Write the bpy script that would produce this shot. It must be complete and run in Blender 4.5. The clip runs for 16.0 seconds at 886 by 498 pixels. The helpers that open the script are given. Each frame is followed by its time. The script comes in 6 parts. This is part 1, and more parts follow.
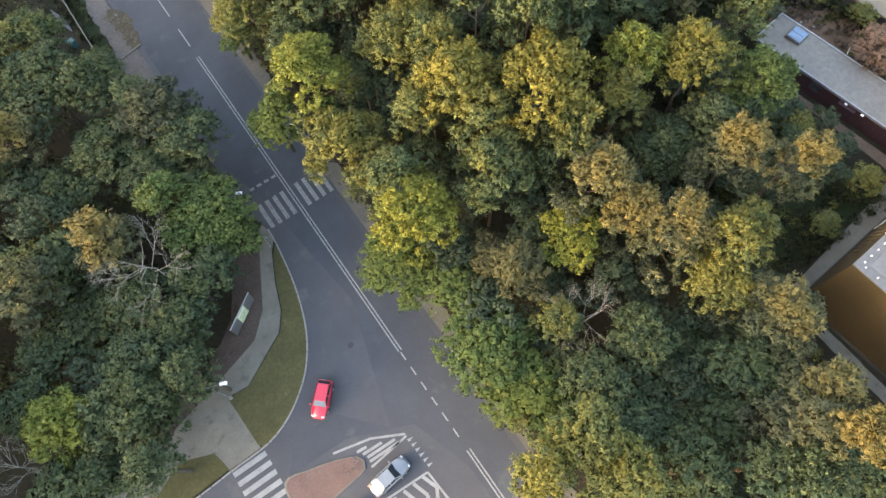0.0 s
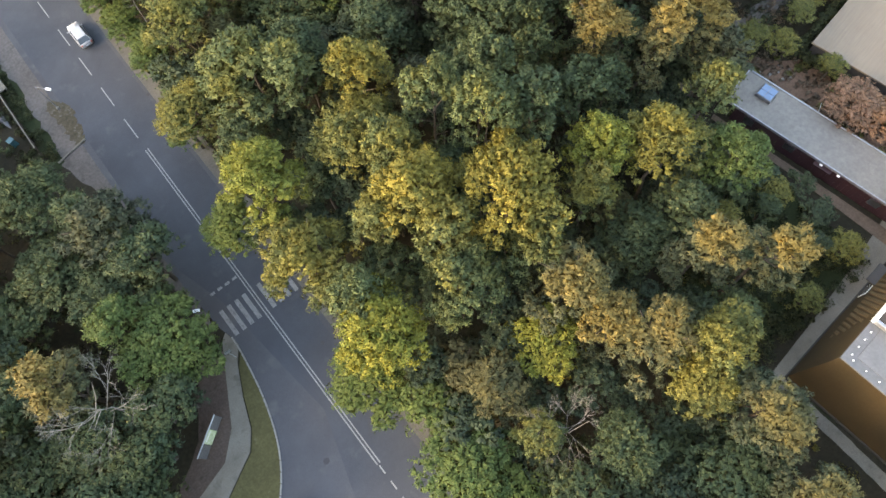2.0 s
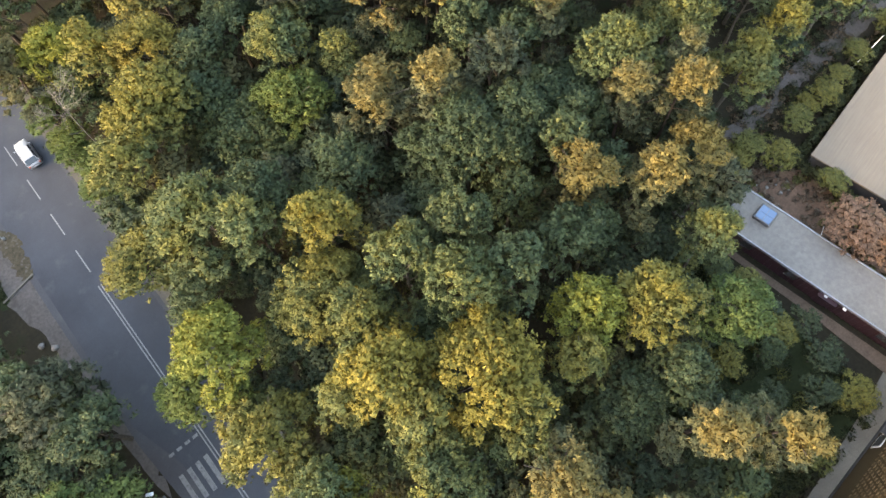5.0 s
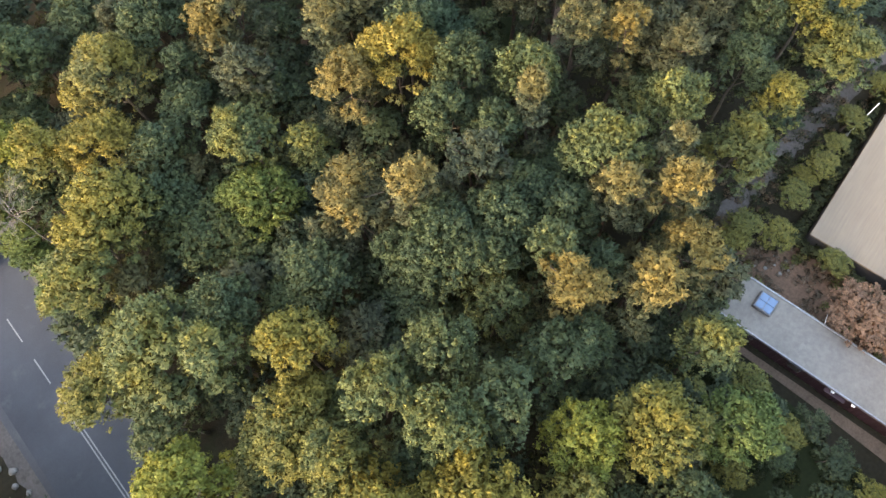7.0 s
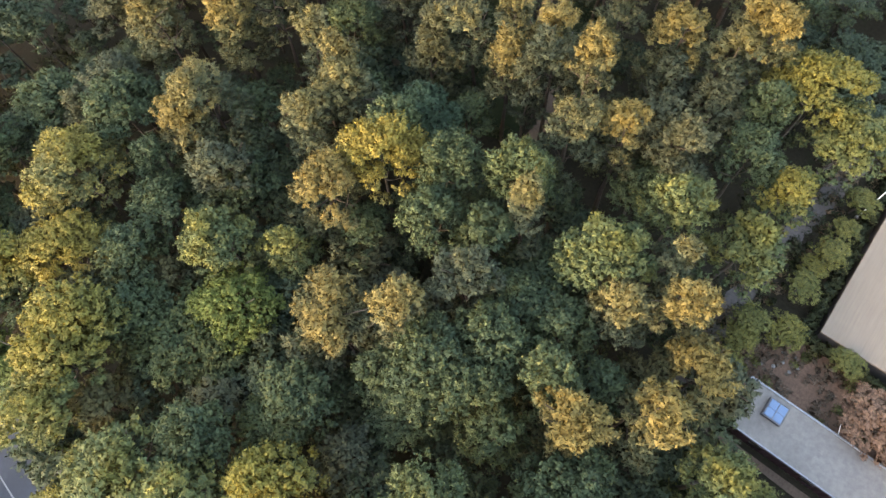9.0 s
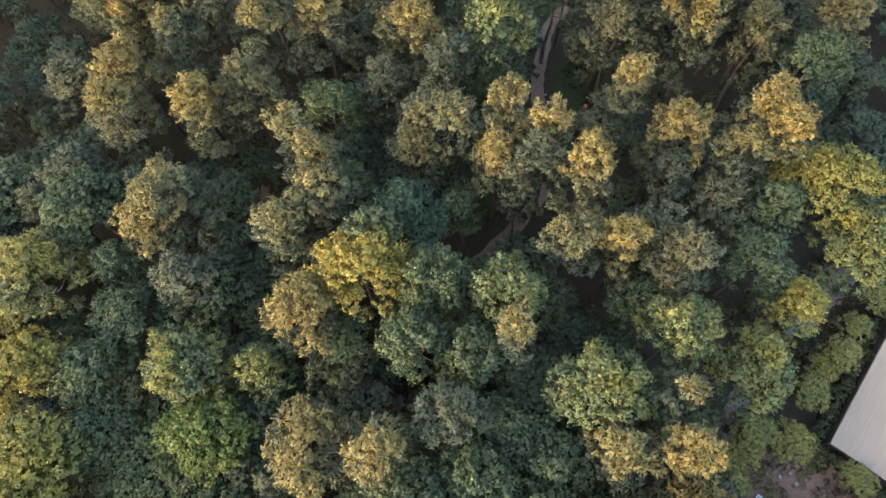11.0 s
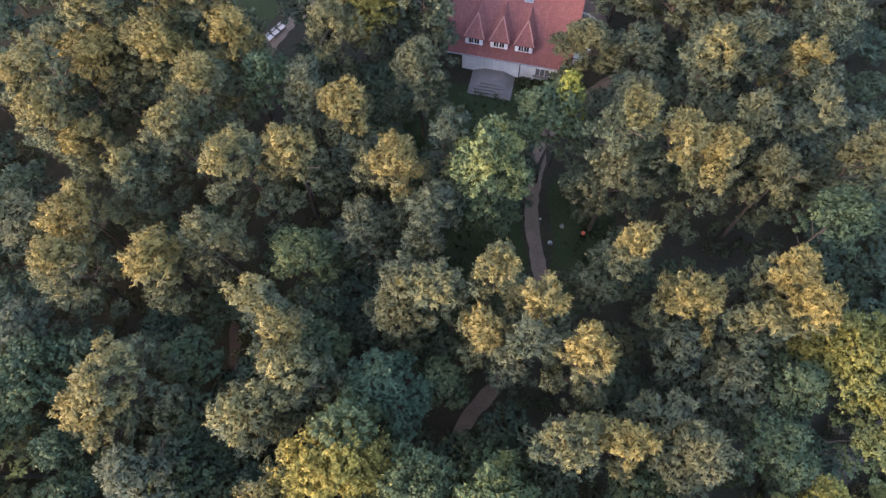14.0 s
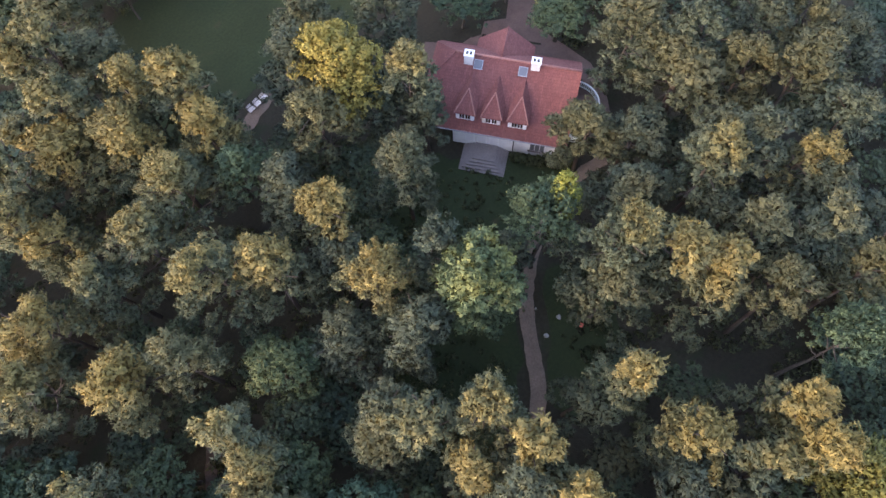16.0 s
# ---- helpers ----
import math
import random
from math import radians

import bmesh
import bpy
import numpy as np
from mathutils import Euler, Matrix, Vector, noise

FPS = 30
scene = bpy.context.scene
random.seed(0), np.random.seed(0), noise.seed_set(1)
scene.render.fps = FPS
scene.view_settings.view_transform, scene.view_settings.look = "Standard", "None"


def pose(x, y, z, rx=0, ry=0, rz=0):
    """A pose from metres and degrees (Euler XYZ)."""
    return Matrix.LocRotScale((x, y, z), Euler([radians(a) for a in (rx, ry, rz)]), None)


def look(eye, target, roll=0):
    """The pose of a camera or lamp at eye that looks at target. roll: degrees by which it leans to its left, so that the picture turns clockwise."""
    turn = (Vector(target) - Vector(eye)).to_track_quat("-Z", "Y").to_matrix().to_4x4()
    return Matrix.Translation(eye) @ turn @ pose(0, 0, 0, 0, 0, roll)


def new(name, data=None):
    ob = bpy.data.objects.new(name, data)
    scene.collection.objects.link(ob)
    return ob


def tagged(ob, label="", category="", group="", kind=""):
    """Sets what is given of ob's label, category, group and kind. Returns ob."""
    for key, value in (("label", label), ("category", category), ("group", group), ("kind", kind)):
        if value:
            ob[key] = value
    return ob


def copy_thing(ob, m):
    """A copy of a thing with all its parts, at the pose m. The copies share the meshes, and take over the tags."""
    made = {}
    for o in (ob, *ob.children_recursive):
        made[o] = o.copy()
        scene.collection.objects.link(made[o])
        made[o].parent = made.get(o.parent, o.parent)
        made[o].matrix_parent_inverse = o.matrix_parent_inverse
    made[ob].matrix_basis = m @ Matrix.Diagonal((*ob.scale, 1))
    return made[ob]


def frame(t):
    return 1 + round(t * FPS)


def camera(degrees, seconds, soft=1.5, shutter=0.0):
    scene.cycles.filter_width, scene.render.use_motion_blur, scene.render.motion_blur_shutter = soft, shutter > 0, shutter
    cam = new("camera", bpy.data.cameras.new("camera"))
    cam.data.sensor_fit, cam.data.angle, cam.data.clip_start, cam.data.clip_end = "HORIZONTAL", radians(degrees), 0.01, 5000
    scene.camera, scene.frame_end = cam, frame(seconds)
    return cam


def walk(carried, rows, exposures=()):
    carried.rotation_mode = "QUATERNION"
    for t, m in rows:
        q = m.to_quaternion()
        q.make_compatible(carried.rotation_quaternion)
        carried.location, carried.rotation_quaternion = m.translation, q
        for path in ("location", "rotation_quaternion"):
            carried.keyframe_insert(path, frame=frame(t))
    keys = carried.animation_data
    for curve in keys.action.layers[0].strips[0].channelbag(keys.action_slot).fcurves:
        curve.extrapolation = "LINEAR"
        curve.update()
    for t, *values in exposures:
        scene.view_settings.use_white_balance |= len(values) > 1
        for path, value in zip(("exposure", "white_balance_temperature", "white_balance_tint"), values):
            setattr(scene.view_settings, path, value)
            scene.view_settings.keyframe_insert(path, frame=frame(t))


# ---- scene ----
cam = camera(71.5, 16.0, 1.5)
PATH = [
    (0, (0.718, -0.063, 59.979), (1.097, 0.587, 58.126), -5.4),
    (0.5, (2.68, 2.037, 60.263), (3.066, 2.669, 58.405), -5.5),
    (1, (4.64, 4.086, 60.635), (5.03, 4.703, 58.773), -5.7),
    (1.5, (6.569, 5.942, 60.993), (6.965, 6.549, 59.129), -5.9),
    (2, (8.496, 7.654, 61.235), (8.899, 8.257, 59.371), -6.1),
    (2.5, (10.37, 9.351, 61.485), (10.777, 9.954, 59.622), -6.2),
    (3, (12.118, 11.155, 61.502), (12.53, 11.76, 59.641), -6.1),
    (3.5, (13.89, 13.068, 61.611), (14.304, 13.667, 59.748), -5.7),
    (4, (15.637, 14.7, 61.626), (16.055, 15.303, 59.765), -5.7),
    (6.5, (24.764, 23.323, 61.559), (25.223, 23.91, 59.703), -5.3),
    (7, (26.58, 25.003, 61.545), (27.045, 25.592, 59.691), -5.2),
    (7.5, (28.378, 26.674, 61.573), (28.849, 27.266, 59.721), -5.1),
    (8, (30.11, 28.425, 61.582), (30.591, 29.017, 59.733), -4.9),
    (8.2, (30.807, 29.07, 61.624), (31.29, 29.663, 59.776), -4.8),
    (10.3, (40.131, 37.209, 61.944), (40.591, 37.769, 60.08), -4.8),
    (10.5, (40.912, 37.948, 62.058), (41.371, 38.505, 60.193), -4.8),
    (11, (43.212, 39.824, 62.159), (43.666, 40.373, 60.29), -4.8),
    (11.5, (45.25, 41.677, 62.087), (45.708, 42.223, 60.219), -4.5),
    (12, (47.036, 43.068, 61.86), (47.505, 43.627, 59.998), -4.6),
    (12.5, (48.779, 44.778, 61.788), (49.262, 45.338, 59.93), -4.0),
    (13, (50.598, 46.404, 61.807), (51.084, 46.962, 59.949), -3.9),
    (13.5, (52.539, 48.101, 61.924), (53.026, 48.658, 60.066), -3.9),
    (14, (54.494, 49.725, 61.971), (54.974, 50.29, 60.113), -4.1),
    (14.5, (56.752, 51.185, 61.885), (57.223, 51.758, 60.028), -5.0),
    (15, (58.655, 52.803, 61.807), (59.131, 53.378, 59.951), -4.9),
    (15.5, (60.486, 54.436, 61.879), (60.967, 55.01, 60.025), -4.8),
    (16, (62.427, 55.941, 61.901), (62.908, 56.518, 60.047), -5.0),
]
walk(cam, [(t, look(eye, target, roll)) for t, eye, target, roll in PATH], [(0, 3.62, 8700, 13), (4, 3.81, 9000, 14), (8, 3.86, 8900, 16), (12, 3.86, 7450, 20), (16, 3.72, 7000, 26)])

# ---- light: low warm evening sun that catches the tree tops, and a clear sky ----
SUN_ELEVATION, SUN_AZIMUTH = 19.0, 166.0   # degrees; azimuth of the sun counted from +x towards +y
world = bpy.data.worlds.new("evening_sky")
scene.world = world
world.use_nodes = True
wn = world.node_tree.nodes
sky = wn.new("ShaderNodeTexSky")
sky.sky_type = "NISHITA"
sky.sun_disc = False
sky.sun_elevation = radians(SUN_ELEVATION)
sky.sun_rotation = radians(90.0 - SUN_AZIMUTH)
wn["Background"].inputs["Strength"].default_value = 0.15
world.node_tree.links.new(sky.outputs["Color"], wn["Background"].inputs["Color"])
sun = bpy.data.lights.new("sun", "SUN")
sun.energy, sun.angle, sun.color = 0.70, radians(32.0), (1.0, 0.79, 0.49)
sun_ob = new("sun", sun)
away = Vector((math.cos(radians(SUN_AZIMUTH)) * math.cos(radians(SUN_ELEVATION)),
               math.sin(radians(SUN_AZIMUTH)) * math.cos(radians(SUN_ELEVATION)), math.sin(radians(SUN_ELEVATION))))
sun_ob.matrix_world = look(away * 200, (0, 0, 0))

# ---- materials ----
def shader(name, rough=0.8, metal=0.0):
    m = bpy.data.materials.new(name)
    m.use_nodes = True
    n, l = m.node_tree.nodes, m.node_tree.links
    b = n["Principled BSDF"]
    b.inputs["Roughness"].default_value = rough
    b.inputs["Metallic"].default_value = metal
    return m, n, l, b


def rgba(c):
    return (c[0], c[1], c[2], 1.0)


def ramp(n, l, fac, stops):
    r = n.new("ShaderNodeValToRGB")
    while len(r.color_ramp.elements) < len(stops):
        r.color_ramp.elements.new(0.5)
    for e, (p, c) in zip(r.color_ramp.elements, stops):
        e.position, e.color = p, rgba(c)
    l.new(fac, r.inputs["Fac"])
    return r.outputs["Color"]


def noise_fac(n, l, coord, scale, detail=4.0, rough=0.55, stretch=None):
    t = n.new("ShaderNodeTexNoise")
    t.inputs["Scale"].default_value, t.inputs["Detail"].default_value, t.inputs["Roughness"].default_value = scale, detail, rough
    if stretch:
        mp = n.new("ShaderNodeMapping")
        mp.inputs["Scale"].default_value = stretch
        l.new(coord, mp.inputs["Vector"])
        coord = mp.outputs["Vector"]
    l.new(coord, t.inputs["Vector"])
    return t.outputs["Fac"]


def blend(n, l, kind, fac, a, b):
    x = n.new("ShaderNodeMix")
    x.data_type, x.blend_type = "RGBA", kind
    if isinstance(fac, float):
        x.inputs[0].default_value = fac
    else:
        l.new(fac, x.inputs[0])
    for sock, v in ((x.inputs[6], a), (x.inputs[7], b)):
        if isinstance(v, tuple):
            sock.default_value = rgba(v)
        else:
            l.new(v, sock)
    return x.outputs[2]


def surface(name, dark, light, fine=8.0, coarse=0.3, stain=None, rough=0.85, bump=0.3, depth=0.02, metal=0.0, stretch=None, where=0.55):
    """A weathered surface: fine grain between two colours, large soft patches, and a stain colour where the coarse noise is high."""
    m, n, l, b = shader(name, rough, metal)
    if rough > 0.84:
        b.inputs["Specular IOR Level"].default_value = 0.2
    co = n.new("ShaderNodeTexCoord").outputs["Object"]
    grain = noise_fac(n, l, co, fine, 6.0, 0.65, stretch)
    base = ramp(n, l, grain, ((0.3, dark), (0.7, light)))
    patch = noise_fac(n, l, co, coarse, 5.0, 0.6)
    tone = ramp(n, l, patch, ((0.3, (0.80, 0.80, 0.80)), (0.7, (1.12, 1.12, 1.12))))
    col = blend(n, l, "MULTIPLY", 1.0, base, tone)
    if stain:
        second = noise_fac(n, l, co, coarse * 2.3 + 0.013, 6.0, 0.65)
        mask = ramp(n, l, second, ((where, (0, 0, 0)), (where + 0.13, (1, 1, 1))))
        col = blend(n, l, "MIX", mask, col, stain)
    l.new(col, b.inputs["Base Color"])
    if bump:
        bp = n.new("ShaderNodeBump")
        bp.inputs["Strength"].default_value, bp.inputs["Distance"].default_value = bump, depth
        l.new(grain, bp.inputs["Height"])
        l.new(bp.outputs["Normal"], b.inputs["Normal"])
    return m


def foliage(name, cool, warm, accent, share=0.55, through_light=0.3, sprays=0.55, sunlit_top=0.0, level=14.5):
    """Leaves: each spray has a shade of its own, each tree its own tint, and boughs have turned colour, the topmost
    painted warmer as if low sun caught them.
    """
    m, n, l, b = shader(name, 0.62)
    b.inputs["Specular IOR Level"].default_value = 0.12
    geo = n.new("ShaderNodeNewGeometry").outputs["Random Per Island"]
    tree = n.new("ShaderNodeObjectInfo")
    co = n.new("ShaderNodeTexCoord").outputs["Object"]
    turn = n.new("ShaderNodeVectorMath")
    turn.operation = "MULTIPLY_ADD"
    l.new(tree.outputs["Random"], turn.inputs[0])
    turn.inputs[1].default_value = (71.0, 37.0, 53.0)
    l.new(co, turn.inputs[2])
    patch = noise_fac(n, l, turn.outputs[0], sprays, 3.0, 0.55)
    # Warm colour grows with height, painting low sun on the crown tops.
    if sunlit_top:
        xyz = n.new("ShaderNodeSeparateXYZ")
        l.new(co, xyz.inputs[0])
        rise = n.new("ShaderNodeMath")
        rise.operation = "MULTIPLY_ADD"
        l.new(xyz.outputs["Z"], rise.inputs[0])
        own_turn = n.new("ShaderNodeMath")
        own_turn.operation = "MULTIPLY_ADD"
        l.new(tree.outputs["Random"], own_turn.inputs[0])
        own_turn.inputs[1].default_value, own_turn.inputs[2].default_value = 0.24, -0.12 - sunlit_top * level
        rise.inputs[1].default_value = sunlit_top
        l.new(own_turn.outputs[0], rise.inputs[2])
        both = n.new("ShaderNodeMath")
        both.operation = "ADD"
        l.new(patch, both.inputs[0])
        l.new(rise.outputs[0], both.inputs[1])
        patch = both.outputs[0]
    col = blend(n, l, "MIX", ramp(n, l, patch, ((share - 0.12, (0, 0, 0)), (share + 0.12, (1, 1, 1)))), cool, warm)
    own = ramp(n, l, geo, ((0.0, (0.62, 0.66, 0.68)), (0.5, (0.98, 0.98, 0.98)), (0.82, (1.14, 1.13, 1.09)), (1.0, (1.42, 1.37, 1.28))))
    col = blend(n, l, "MULTIPLY", 1.0, col, own)
    tuft = noise_fac(n, l, turn.outputs[0], 2.3, 1.0, 0.5)
    col = blend(n, l, "MULTIPLY", 1.0, col, ramp(n, l, tuft, ((0.3, (0.80, 0.84, 0.88)), (0.7, (1.18, 1.14, 1.08)))))
    few = ramp(n, l, geo, ((0.93, (0, 0, 0)), (0.97, (0.7, 0.7, 0.7))))
    col = blend(n, l, "MIX", few, col, accent)
    tint = ramp(n, l, tree.outputs["Random"], ((0.0, (0.86, 0.92, 0.96)), (0.35, (0.97, 1.0, 1.02)), (0.7, (1.04, 1.01, 0.95)), (1.0, (1.13, 1.06, 0.92))))
    col = blend(n, l, "MULTIPLY", 1.0, col, tint)
    l.new(col, b.inputs["Base Color"])
    tr = n.new("ShaderNodeBsdfTranslucent")
    l.new(col, tr.inputs["Color"])
    mx = n.new("ShaderNodeMixShader")
    mx.inputs[0].default_value = through_light
    l.new(b.outputs[0], mx.inputs[1])
    l.new(tr.outputs[0], mx.inputs[2])
    l.new(mx.outputs[0], n["Material Output"].inputs["Surface"])
    return m


LEAF = {
    "Y": foliage("olive_oak_leaves", (0.072, 0.093, 0.043), (0.134, 0.126, 0.036), (0.150, 0.136, 0.039), 0.45, sprays=0.40, sunlit_top=0.03),
    "B": foliage("bright_maple_leaves", (0.108, 0.130, 0.033), (0.158, 0.160, 0.035), (0.190, 0.181, 0.038), 0.47),
    "G": foliage("green_oak_leaves", (0.045, 0.067, 0.038), (0.067, 0.086, 0.040), (0.115, 0.110, 0.041), 0.52),
    "L": foliage("light_green_leaves", (0.066, 0.098, 0.033), (0.094, 0.121, 0.038), (0.129, 0.139, 0.049), 0.5),
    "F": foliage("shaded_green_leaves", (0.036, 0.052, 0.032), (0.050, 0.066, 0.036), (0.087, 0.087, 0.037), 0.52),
    "O": foliage("pine_needles_warm", (0.070, 0.079, 0.046), (0.146, 0.118, 0.045), (0.156, 0.127, 0.051), 0.50, sprays=0.45, sunlit_top=0.085, level=15.55),
    "P": foliage("pine_needles_grey", (0.053, 0.063, 0.040), (0.086, 0.085, 0.045), (0.106, 0.097, 0.047), 0.55, sunlit_top=0.03, level=15.0),
    "W": foliage("blue_green_leaves", (0.045, 0.078, 0.049), (0.056, 0.091, 0.056), (0.06, 0.10, 0.06), 0.5),
    "D": foliage("golden_leaves", (0.092, 0.098, 0.044), (0.188, 0.155, 0.041), (0.20, 0.165, 0.048), 0.36, sprays=0.35, sunlit_top=0.05, level=14.0),
    "R": foliage("russet_leaves", (0.15, 0.090, 0.062), (0.22, 0.128, 0.085), (0.27, 0.16, 0.11), 0.5),
    "N": foliage("withered_scrub", (0.10, 0.078, 0.058), (0.155, 0.118, 0.09), (0.19, 0.14, 0.10), 0.5),
    "U": foliage("undergrowth_leaves", (0.032, 0.040, 0.020), (0.052, 0.060, 0.028), (0.08, 0.075, 0.03), 0.5),
    "H": foliage("shrub_leaves", (0.086, 0.094, 0.032), (0.142, 0.134, 0.042), (0.204, 0.168, 0.047), 0.5),
}
BARK_PINE = surface("pine_bark", (0.026, 0.020, 0.016), (0.056, 0.042, 0.033), 9.0, 0.8, rough=0.9, stretch=(1, 1, 0.3))
BARK_OAK = surface("oak_bark", (0.032, 0.027, 0.021), (0.084, 0.070, 0.056), 9.0, 0.8, rough=0.9, stretch=(1, 1, 0.3))
BARK_PALE = surface("birch_bark", (0.085, 0.076, 0.064), (0.16, 0.146, 0.125), 7.0, 0.8, rough=0.8, stretch=(1, 1, 0.4))
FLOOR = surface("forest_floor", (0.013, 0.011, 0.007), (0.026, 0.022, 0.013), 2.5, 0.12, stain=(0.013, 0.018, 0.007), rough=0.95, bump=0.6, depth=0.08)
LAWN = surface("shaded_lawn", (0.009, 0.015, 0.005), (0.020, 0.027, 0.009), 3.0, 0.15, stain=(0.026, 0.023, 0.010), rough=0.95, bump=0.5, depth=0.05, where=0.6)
VERGE = surface("dry_verge_grass", (0.044, 0.041, 0.017), (0.073, 0.066, 0.029), 4.0, 0.35, stain=(0.108, 0.095, 0.06), rough=0.95, bump=0.5, depth=0.04, where=0.64)
ASPHALT = surface("asphalt", (0.047, 0.048, 0.053), (0.069, 0.070, 0.076), 14.0, 0.11, stain=(0.074, 0.073, 0.073), rough=0.88, bump=0.25, depth=0.01, where=0.56)
ASPHALT_DARK = surface("asphalt_newer", (0.040, 0.044, 0.051), (0.056, 0.061, 0.070), 14.0, 0.14, stain=(0.064, 0.067, 0.071), rough=0.88, bump=0.25, depth=0.01, where=0.58)
SAND = surface("sandy_shoulder", (0.08, 0.074, 0.062), (0.118, 0.109, 0.092), 5.0, 0.3, stain=(0.054, 0.052, 0.034), rough=0.95, bump=0.5, depth=0.04, where=0.57)
LAYBY = surface("trampled_layby", (0.066, 0.058, 0.053), (0.108, 0.096, 0.089), 3.0, 0.25, stain=(0.052, 0.046, 0.04), rough=0.95, bump=0.5, depth=0.04, where=0.55)
SCRUFF = surface("worn_turf", (0.032, 0.030, 0.018), (0.075, 0.060, 0.040), 3.0, 0.8, stain=(0.10, 0.085, 0.075), rough=0.95, bump=0.6, depth=0.06, where=0.55)
DIRT = surface("trodden_dirt", (0.046, 0.033, 0.027), (0.082, 0.06, 0.049), 5.0, 0.4, stain=(0.03, 0.026, 0.018), rough=0.95, bump=0.5, depth=0.04, where=0.58)
PATHWAY = surface("earth_path", (0.080, 0.055, 0.040), (0.133, 0.096, 0.072), 5.0, 0.5, rough=0.95, bump=0.4, depth=0.03)
PAVERS = surface("concrete_pavers", (0.104, 0.095, 0.078), (0.148, 0.135, 0.114), 9.0, 0.35, stain=(0.084, 0.078, 0.065), rough=0.9, bump=0.3)
KERB = surface("kerb_concrete", (0.162, 0.156, 0.146), (0.248, 0.238, 0.221), 9.0, 0.7, rough=0.9)
PAINT = surface("road_paint", (0.146, 0.146, 0.143), (0.210, 0.210, 0.204), 16.0, 0.9, stain=(0.087, 0.086, 0.085), rough=0.7, bump=0.15, depth=0.005, where=0.60)
PAINT_WORN = surface("worn_road_paint", (0.125, 0.125, 0.123), (0.184, 0.184, 0.180), 16.0, 1.1, stain=(0.080, 0.080, 0.080), rough=0.75, bump=0.15, depth=0.005, where=0.52)
RED_PAVE = surface("red_block_paving", (0.095, 0.058, 0.048), (0.142, 0.090, 0.076), 7.0, 0.5, stain=(0.11, 0.09, 0.078), rough=0.9, bump=0.4)
ROOF_FELT = surface("grey_roof_felt", (0.094, 0.085, 0.077), (0.133, 0.121, 0.108), 2.2, 0.28, stain=(0.161, 0.145, 0.131), rough=0.75, bump=0.2, depth=0.02, where=0.6)
ROOF_BEIGE = surface("beige_roof_sheet", (0.113, 0.087, 0.065), (0.137, 0.109, 0.079), 1.6, 0.10, rough=0.8, bump=0.15, stretch=(0.2, 3.0, 1.0))
MAROON = surface("maroon_boards", (0.022, 0.009, 0.011), (0.037, 0.014, 0.020), 6.0, 0.5, rough=0.55, bump=0.3, stretch=(1, 6, 0.4))
OCHRE = surface("ochre_render", (0.030, 0.018, 0.007), (0.040, 0.027, 0.011), 5.0, 0.25, stain=(0.020, 0.014, 0.007), rough=0.85, bump=0.25, where=0.62)
OCHRE_PALE = surface("pale_ochre_blocks", (0.045, 0.031, 0.015), (0.063, 0.044, 0.022), 6.0, 0.4, rough=0.85)
GREY_METAL = surface("grey_sheet_metal", (0.165, 0.173, 0.188), (0.247, 0.255, 0.270), 6.0, 0.5, rough=0.45, metal=0.6, bump=0.1)
WHITE_SHEET = surface("white_membrane", (0.070, 0.070, 0.073), (0.089, 0.089, 0.091), 4.0, 0.5, rough=0.6, bump=0.1)
WHITE_WALL = surface("white_render", (0.486, 0.478, 0.471), (0.589, 0.581, 0.574), 7.0, 0.5, stain=(0.405, 0.397, 0.383), rough=0.85, bump=0.15, where=0.64)
WHITE_PAINT = surface("white_painted_wood", (0.518, 0.518, 0.518), (0.590, 0.590, 0.590), 8.0, 0.8, rough=0.5, bump=0.1)
STONE_STEP = surface("grey_stone_steps", (0.095, 0.080, 0.073), (0.146, 0.122, 0.113), 7.0, 0.6, rough=0.85)
BRICK_TAN = surface("pink_terrace_paving", (0.078, 0.048, 0.039), (0.112, 0.073, 0.059), 6.0, 0.5, rough=0.9)
DARK = surface("dark_rubber", (0.012, 0.012, 0.013), (0.03, 0.03, 0.032), 12.0, 1.0, rough=0.7)
STEEL = surface("galvanised_steel", (0.30, 0.31, 0.32), (0.42, 0.43, 0.44), 10.0, 1.0, rough=0.4, metal=0.7, bump=0.1)
WOOD_PALE = surface("pale_bench_slats", (0.48, 0.40, 0.36), (0.62, 0.53, 0.48), 7.0, 0.8, rough=0.7, stretch=(1, 5, 1))
KERB_DARK = surface("dark_grey_metal", (0.055, 0.058, 0.064), (0.09, 0.093, 0.10), 6.0, 0.5, rough=0.5, metal=0.3, bump=0.1)
FLAT_ROOF = surface("blue_grey_roof_felt", (0.060, 0.063, 0.068), (0.086, 0.089, 0.095), 2.5, 0.4, stain=(0.105, 0.107, 0.112), rough=0.8, bump=0.2, where=0.6)
RUBBLE = surface("pinkish_rubble", (0.066, 0.038, 0.026), (0.153, 0.095, 0.065), 3.5, 0.35, stain=(0.047, 0.036, 0.017), rough=0.95, bump=0.7, depth=0.08, where=0.6)
ROCK = surface("pale_boulder", (0.146, 0.140, 0.130), (0.236, 0.225, 0.209), 5.0, 0.9, rough=0.9, bump=0.6)
LEAF_RED = surface("red_plastic", (0.36, 0.06, 0.03), (0.48, 0.09, 0.05), 8.0, 1.0, rough=0.5)
BLUE = surface("blue_plastic", (0.016, 0.074, 0.094), (0.027, 0.108, 0.122), 8.0, 1.0, rough=0.5)
GREEN_PRINT = surface("faded_green_print", (0.22, 0.30, 0.16), (0.42, 0.48, 0.33), 3.0, 1.2, stain=(0.55, 0.56, 0.5), rough=0.6, bump=0.0)
